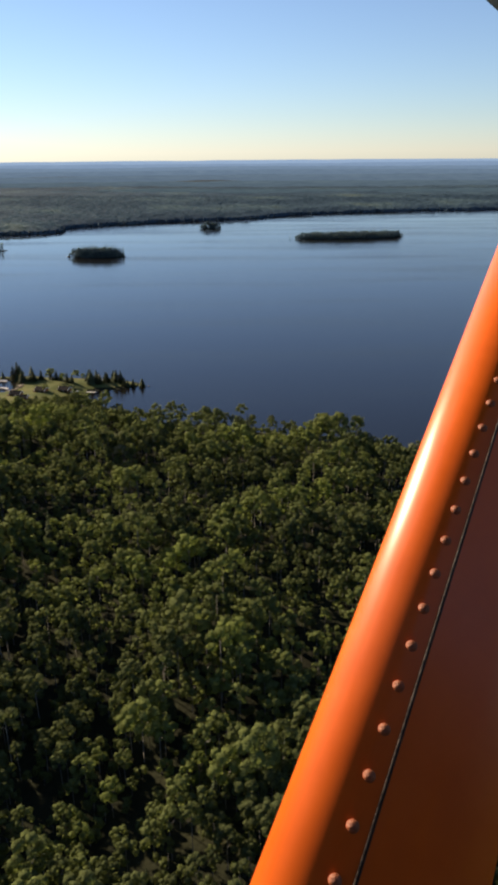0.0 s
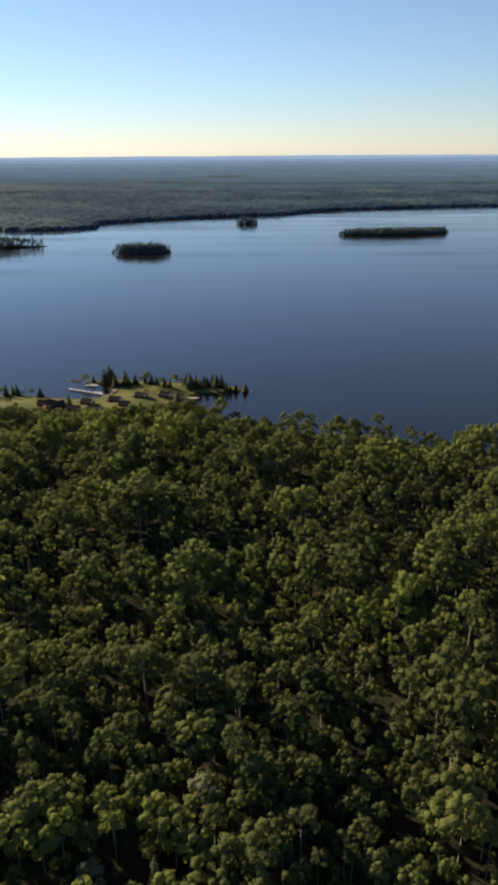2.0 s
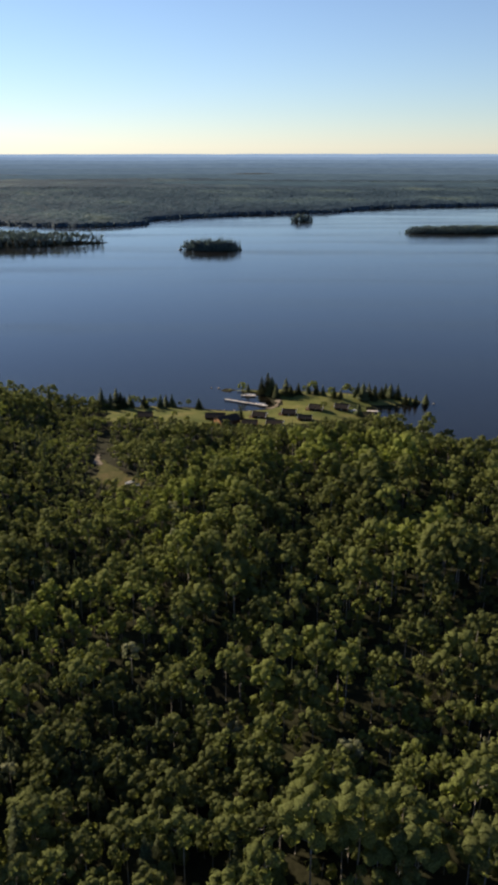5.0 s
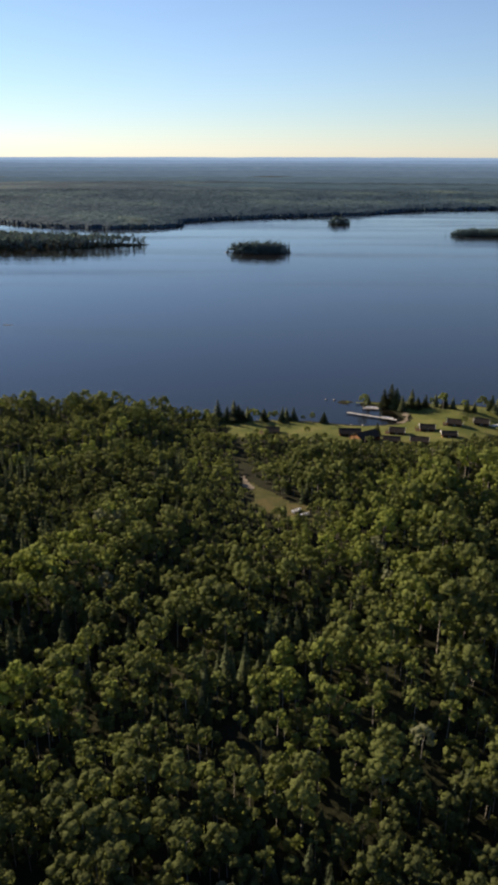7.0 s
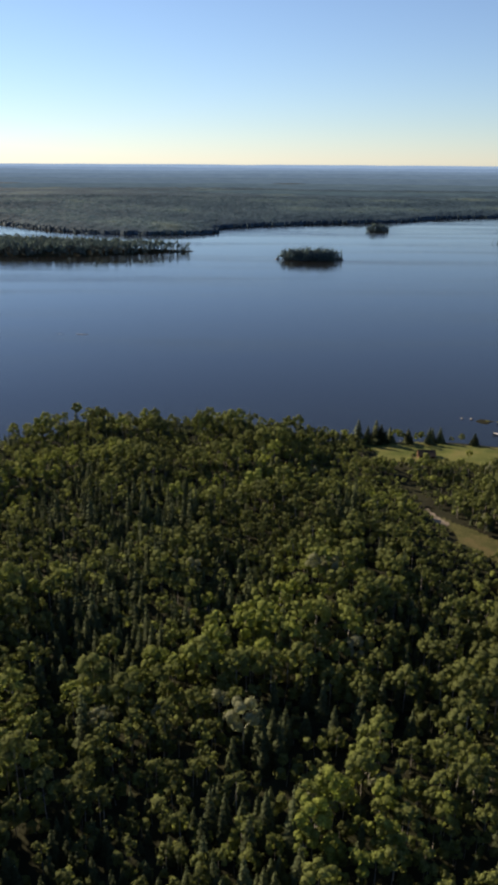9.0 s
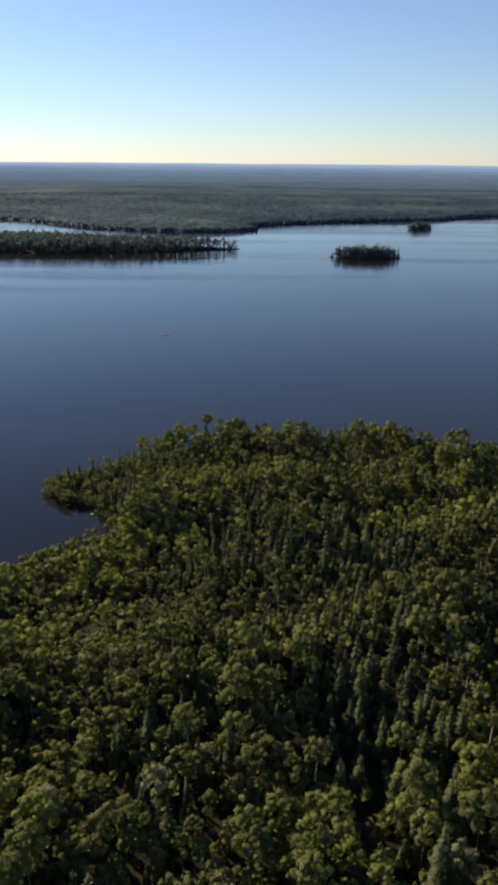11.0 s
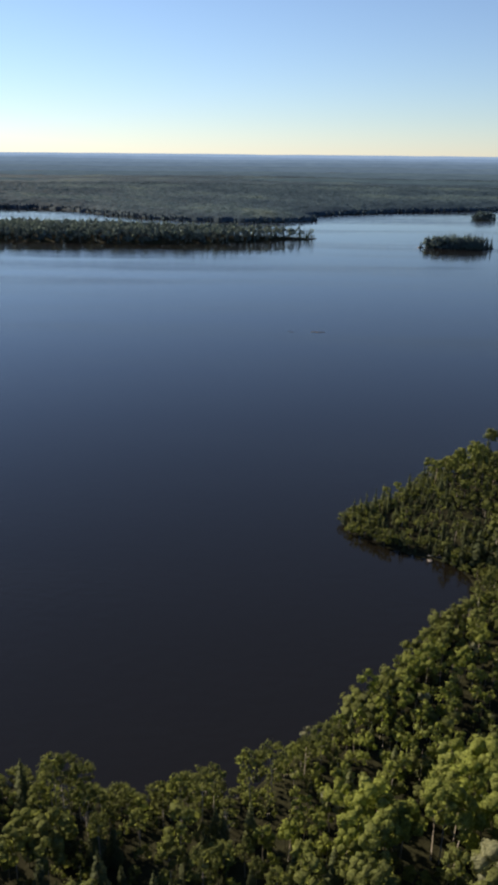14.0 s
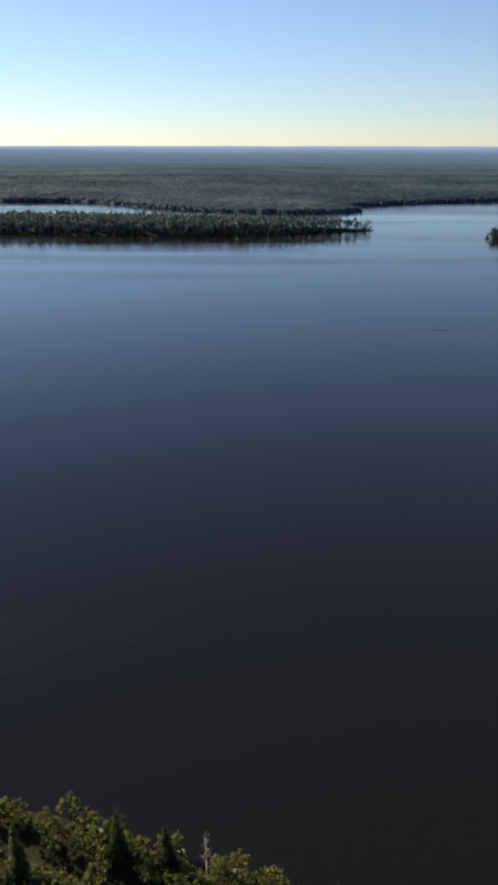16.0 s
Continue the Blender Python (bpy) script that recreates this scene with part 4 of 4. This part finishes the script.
cabin(-115.2, 400.2, -18, 5.8, 4.6, 1.61, 1.25, "log cabin with cream trimmed roof on the lawn")
cabin(-103.0, 403.2, -16, 5.8, 4.6, 1.61, 1.25, "log cabin with cream trimmed roof near the point")


def dock(x0, y0, x1, y1, width, label, sections):
    length = math.hypot(x1 - x0, y1 - y0)
    root = thing("dock", pose(x0, y0, 0.0, 0, 0, math.degrees(math.atan2(y1 - y0, x1 - x0))), label, "dock", "docks")
    step = length / sections
    for k in range(sections):
        bm = bmesh.new()
        planks = 8
        for j in range(planks):
            add_box(bm, (step / planks - 0.03, width, 0.06), pose(k * step + (j + 0.5) * step / planks, 0, 0.58))
        for sy in (-1, 1):
            add_box(bm, (step - 0.05, 0.10, 0.18), pose((k + 0.5) * step, sy * width * 0.42, 0.45))
        part("deck_section", bm, PLANK, root)
        for sy in (-1, 1):
            bm = bmesh.new()
            bmesh.ops.create_cone(bm, cap_ends=True, segments=8, radius1=0.10, radius2=0.09, depth=2.4, matrix=pose((k + 0.96) * step, sy * (width / 2 + 0.06), -0.35))
            part("post", bm, DARK_BARK, root)
    return root


dock(-137.5, 411.3, -158.2, 421.5, 1.25, "long pale plank dock reaching out from the lawn", 6)
dock(-143, 427.0, -150.3, 427.8, 1.2, "short pale plank dock in the cove", 3)
dock(-97, 413.5, -91, 409.0, 1.6, "short plank dock in the bay beside the point", 2)
dock(-93, 404.5, -85, 403.5, 1.6, "short plank dock in the bay beside the point", 2)


def boat(x, y, z, turn, length, label, mat=None, motor=True):
    root = thing("motorboat", pose(x, y, z, 0, 0, turn), label, "boat", "boats")
    n, half = 8, length / 2
    bm = bmesh.new()
    rows = []
    for k in range(n + 1):
        u = k / n
        w = length * 0.17 * (1 - max(0, (u - 0.45) / 0.55) ** 2.2) + 0.01
        s = -half + u * length
        keel, sheer = -0.12 + 0.35 * max(0, u - 0.7), 0.50 + 0.22 * u * u
        prof = [(-w, sheer), (-w * 0.86, 0.12), (0, keel), (w * 0.86, 0.12), (w, sheer), (w * 0.88, sheer - 0.02), (w * 0.74, 0.18), (0, 0.08), (-w * 0.74, 0.18), (-w * 0.88, sheer - 0.02)]
        rows.append([bm.verts.new((s, py, pz)) for py, pz in prof])
    for a, b in zip(rows, rows[1:]):
        for i in range(10):
            bm.faces.new((a[i], a[(i + 1) % 10], b[(i + 1) % 10], b[i]))
    bm.faces.new(rows[0][::-1])
    bm.faces.new(rows[-1])
    part("hull", bm, mat or HULL, root)
    for u in (0.3, 0.6):
        box("bench", (0.28, length * 0.26, 0.05), (-half + u * length, 0, 0.36), PLANK, root)
    if motor:
        bm = add_box(bmesh.new(), (0.30, 0.26, 0.42), pose(-half - 0.12, 0, 0.66), 0.06)
        add_box(bm, (0.12, 0.10, 0.8), pose(-half - 0.14, 0, 0.16), 0.02)
        part("outboard_motor", bm, DOOR, root)
    return root


boat(-141.0, 414.9, 0.02, 153, 5.0, "white open motorboat moored at the long dock")
boat(-146, 429.2, 0.02, 175, 5.4, "white open motorboat moored in the cove", motor=True)
boat(-97.5, 402.5, ground_z(-97.5, 402.5) + 0.12, 20, 4.6, "white boat drawn up on the grass", motor=False)
boat(-187, 308, ground_z(-187, 308) + 0.35, 35, 3.4, "white boat laid up in the clearing", motor=False)
boat(-184.5, 305.3, ground_z(-184.5, 305.3) + 0.35, 20, 2.8, "white boat laid up in the clearing", motor=False)


def shelter(x, y):
    root = thing("gazebo", pose(x, y, ground_z(x, y), 0, 0, 20), "small white painted gazebo among spruces on the point", "gazebo")
    box("floor", (3.2, 3.2, 0.2), (0, 0, 0.15), PLANK, root)
    for sx in (-1, 1):
        for sy in (-1, 1):
            box("post", (0.16, 0.16, 2.3), (sx * 1.4, sy * 1.4, 1.4), TRIM, root)
        box("rail", (0.1, 2.7, 0.7), (sx * 1.4, 0, 0.65), TRIM, root)
    for z, r, hgt in ((3.05, 2.4, 1.0), (4.0, 1.1, 0.9)):
        bm = bmesh.new()
        bmesh.ops.create_cone(bm, cap_ends=True, segments=4, radius1=r, radius2=0.25, depth=hgt, matrix=pose(0, 0, z, 0, 0, 45))
        part("roof", bm, TRIM, root, "white painted hipped roof")


shelter(-87, 424)


def rock(rng, x, y, z, size, flat=0.5, label="pale grey boulder at the water's edge", group="shore rocks", name="boulder", mat=None):
    bm = bmesh.new()
    bmesh.ops.create_icosphere(bm, subdivisions=2, radius=1.0)
    off = Vector((rng.uniform(0, 50), rng.uniform(0, 50), 0))
    for v in bm.verts:
        v.co *= 1 + 0.35 * noise.noise(v.co * 1.2 + off)
        v.co.z *= flat
        v.co *= size
    ob = part(name, bm, mat or ROCK)
    ob.matrix_world = pose(x, y, z, 0, 0, rng.uniform(0, 360))
    return tagged(ob, label, "rock", group)


rr = np.random.RandomState(91)
for dx, s in ((0, 1.5), (1.9, 1.1), (-2.0, 1.2), (3.3, 0.7), (-3.4, 0.8), (-14.0, 0.8), (-15.6, 0.6)):
    rock(rr, -368.5 + dx, 603.5 + rr.uniform(-0.6, 0.6), 0.02, s, 0.14, "low dark rock of a shoal just above the lake", "shoal rocks", "shoal_rock", DARK_ROCK)
for x, y, s in ((-464, 302.8, 0.5), (-462, 302.4, 0.35), (-469, 304.9, 0.5), (-480, 308.0, 0.5), (-483, 308.9, 0.4), (-455, 299.2, 0.4), (-448.8, 296.8, 0.5), (-437, 293.3, 0.4),
                (-360, 362, 0.6), (-355, 361, 0.5), (-153, 405.5, 0.7), (-158, 406.3, 0.6), (-146, 405.0, 0.6), (-162, 440.5, 0.8), (-166, 441.3, 0.6), (-57, 416, 0.7)):
    rock(rr, x, y, 0.1, s)


def fallen_log(x0, y0, x1, y1, r, label):
    bm = bmesh.new()
    length = math.hypot(x1 - x0, y1 - y0)
    bmesh.ops.create_cone(bm, cap_ends=True, segments=8, radius1=r, radius2=r * 0.6, depth=length)
    ob = part("driftwood_log", bm, PLANK)
    ob.matrix_world = pose((x0 + x1) / 2, (y0 + y1) / 2, 0.15, 90, 0, math.degrees(math.atan2(y1 - y0, x1 - x0)) + 90)
    return tagged(ob, label, "log", "shore logs")


fallen_log(-459, 300.6, -462.5, 302.0, 0.10, "bare grey log lying at the shore")
fallen_log(-354, 362.5, -360, 364.5, 0.2, "bare pale log lying in the small bay")
fallen_log(-193, 305, -189.5, 307, 0.3, "pale log lying in the clearing")
fallen_log(-194, 306, -190.5, 308, 0.25, "pale log lying in the clearing")


def bare_tree(x, y, h, seed, label):
    """A dead tree: a thin trunk and drooping bare branches."""
    q = np.random.RandomState(seed)
    root = thing("dead_tree", pose(x, y, ground_z(x, y) - 0.2), label, "tree", "dead trees")
    bm = bmesh.new()
    bmesh.ops.create_cone(bm, cap_ends=True, segments=7, radius1=0.13, radius2=0.03, depth=h, matrix=pose(0, 0, h / 2))
    part("trunk", bm, BARK, root)
    for k in range(18):
        z = h * (0.35 + 0.6 * k / 18)
        length = (1.1 - k / 20) * q.uniform(1.2, 2.4)
        bm = bmesh.new()
        bmesh.ops.create_cone(bm, cap_ends=True, segments=4, radius1=0.045, radius2=0.012, depth=length, matrix=pose(0, 0, z, 0, 0, k * 137.5) @ pose(0, 0, 0, 0, q.uniform(55, 95), 0) @ pose(0, 0, length / 2))
        part("branch", bm, BARK, root)
    return root


for x, y, h, seed in ((-427.5, 285.0, 9.0, 1), (-424.0, 283.5, 8.0, 2), (-465.5, 301.0, 8.5, 3), (-447.0, 290.0, 7.0, 4), (-405.0, 281.0, 8.5, 5)):
    bare_tree(x, y, h, seed, "bare grey dead tree among the shore trees")


for x, y, h, k in ((-232.3, 1003, 6.5, 2), (-160.5, 1000, 13.0, 0), (-164, 1002, 9.0, 1), (-347, 1068, 11.0, 3), (-341, 1070, 6.5, 2)):
    lone_tree(x, y, 0.25, h / S_SIZES[k][0], x * 1.3, len(B_NEAR) + k, 0.2, "lone dark spruce at the end of a wooded island", "island end trees")
    rock(rr, x, y, 0.1, 3.2, 0.3, "low dark rock at the end of an island", "island end rocks", mat=DARK_ROCK)


# ---- the aircraft that carries the camera, where the flight begins ----
def paint_material():
    m, nt, out = material("orange_aircraft_paint")
    dirt = noise_tex(nt, 14.0, 6.0, 0.6, (1, 1, 1))
    streak = noise_tex(nt, 60.0, 4.0, 0.6, (1, 1, 0.08))
    col = ramp(nt, dirt.outputs[0], [(0.3, (0.64, 0.105, 0.007)), (0.7, (0.74, 0.130, 0.010))]).outputs[0]
    b = node(nt, "ShaderNodeBsdfPrincipled", Base_Color=(0.8, 0.16, 0.02, 1), Roughness=0.32)
    nt.links.new(col, b.inputs["Base Color"])
    b.inputs["Specular IOR Level"].default_value = 0.36
    b.inputs["Coat Weight"].default_value = 0.06
    b.inputs["Coat Roughness"].default_value = 0.24
    rg = ramp(nt, streak.outputs[0], [(0.3, (0.30,) * 3), (0.7, (0.45,) * 3)])
    nt.links.new(rg.outputs[0], b.inputs["Roughness"])
    nt.links.new(b.outputs[0], out.inputs[0])
    return m


ORANGE = paint_material()
GREY_PAINT = surface("worn_grey_white_paint", [(0.3, (0.42, 0.36, 0.34)), (0.7, (0.66, 0.62, 0.60))], 3.0, 0.4, 8, 0.1)
# rivets are a darker brown than the orange strut
RIVET = surface("dark_brown_rivet_paint", [(0.3, (0.20, 0.055, 0.018)), (0.7, (0.34, 0.095, 0.03))], 60.0, 0.55)
SEAL = surface("dark_sealant", [(0.3, (0.02, 0.012, 0.008)), (0.7, (0.04, 0.025, 0.02))], 20.0, 0.7)


def aircraft_strut():
    root = thing("floatplane_wing", look(*PATH[0][1:]), "orange riveted wing strut and grey wing of a floatplane", "aircraft")
    near = 0.60
    step = near * Vector((0.0298, 0.0515, -0.0423))
    first = near * Vector((0.1093, -0.5857, -1.0))
    axis = step.normalized()
    to_eye = (-first - axis * (-first).dot(axis)).normalized()
    right = axis.cross(to_eye) if axis.cross(to_eye).x > 0 else to_eye.cross(axis)
    frame_m = Matrix((right, to_eye, axis)).transposed().to_4x4()
    frame_m.translation = first

    def loft(profile, z0, z1, closed=True):
        bm = bmesh.new()
        a = [bm.verts.new((u, w, z0)) for u, w in profile]
        b = [bm.verts.new((u, w, z1)) for u, w in profile]
        n = len(profile)
        for i in range(n if closed else n - 1):
            f = bm.faces.new((a[i], a[(i + 1) % n], b[(i + 1) % n], b[i]))
            f.smooth = True
        if closed:
            bm.faces.new(a[::-1])
            bm.faces.new(b)
        bmesh.ops.recalc_face_normals(bm, faces=bm.faces)
        return bm

    lo, hi = -0.5, 1.9
    nose = [(-0.004 + 0.0575 * math.cos(radians(a)), -0.046 + 0.046 * math.sin(radians(a))) for a in range(84, 271, 6)]
    body = nose + [(0.05, -0.092), (0.10, -0.086), (0.130, -0.060), (0.124, -0.052), (0.08, -0.024), (0.0225, -0.0052), (0.0195, -0.0034), (0.004, -0.0012)]
    strut = part("strut", loft(body, lo, hi), ORANGE, root)
    strut.matrix_local = frame_m
    seam = part("seam", loft([(0.0182, -0.0026), (0.0218, -0.0036), (0.0218, -0.008), (0.0182, -0.008)], lo, hi), SEAL, strut, "dark sealed seam along the strut")
    spacing = step.length
    bm = bmesh.new()
    bmesh.ops.create_uvsphere(bm, u_segments=14, v_segments=8, radius=0.0058)
    bmesh.ops.delete(bm, geom=[v for v in bm.verts if v.co.y < -0.0014], context="VERTS")
    for f in bm.faces:
        f.smooth = True
    for v in bm.verts:
        v.co.y *= 0.75
    one = part("rivet", bm, RIVET, strut)
    one.location = (0.004, -0.0010, -3 * spacing)
    for k in range(-2, 40):
        ob = new("rivet", one.data)
        ob.parent = strut
        ob.location = (0.004, -0.0010, k * spacing)
    aft, span, up = Vector((0.892, -0.452, 0.0)), Vector((0.452, 0.892, 0.0)), Vector((0, 0, 1))
    # side of the fuselage behind the seat, running aft under the wing
    # out of view; added in sealant-dark colour to keep sky light off the strut
    skin_m = Matrix((aft, span, up)).transposed().to_4x4()
    skin_m.translation = Vector(PATH[0][1]) - span * 0.42
    prof = [(-0.55, -1.5), (-0.12, -1.35), (0.0, -1.0), (0.02, -0.4), (0.0, 0.3), (-0.06, 0.62), (-0.16, 0.62), (-0.1, 0.3), (-0.08, -0.4), (-0.1, -1.0), (-0.2, -1.28), (-0.55, -1.4)]
    bm = bmesh.new()
    a = [bm.verts.new((-1.4, y, z)) for y, z in prof]
    b = [bm.verts.new((6.0, y * 0.8 - 0.15, z)) for y, z in prof]
    bm.faces.new(a[::-1])
    bm.faces.new(b)
    for i in range(len(prof)):
        bm.faces.new((a[i], a[(i + 1) % 12], b[(i + 1) % 12], b[i]))
    bmesh.ops.recalc_face_normals(bm, faces=bm.faces)
    skin = part("fuselage", bm, SEAL, root, "unseen dark side of the fuselage that shades the strut")
    skin.matrix_local = root.matrix_world.inverted() @ skin_m
    # the high wing overhead: aft, span, up
    wing_m = Matrix((aft, span, up)).transposed().to_4x4()
    wing_m.translation = Vector(PATH[0][1]) + Vector((1.20, 4.3, 0.68))
    prof = [(0.0, 0.07), (0.05, 0.0), (0.5, -0.02), (1.4, 0.02), (1.65, 0.05), (1.4, 0.09), (0.5, 0.20), (0.1, 0.15)]
    bm = bmesh.new()
    a = [bm.verts.new((x, -4.6, z)) for x, z in prof]
    b = [bm.verts.new((x, 4.5, z)) for x, z in prof]
    bm.faces.new(a[::-1])
    bm.faces.new(b)
    for i in range(len(prof)):
        bm.faces.new((a[i], a[(i + 1) % 8], b[(i + 1) % 8], b[i]))
    bmesh.ops.recalc_face_normals(bm, faces=bm.faces)
    wing = part("wing_panel", bm, GREY_PAINT, root, "grey-white riveted underside of the wing")
    wing.matrix_local = root.matrix_world.inverted() @ wing_m
    for k in range(40):
        ob = new("rivet", one.data)
        ob.parent = wing
        ob.matrix_local = pose(0.12, -1.2 + k * 0.08, -0.0035, -90, 0, 0)


aircraft_strut()
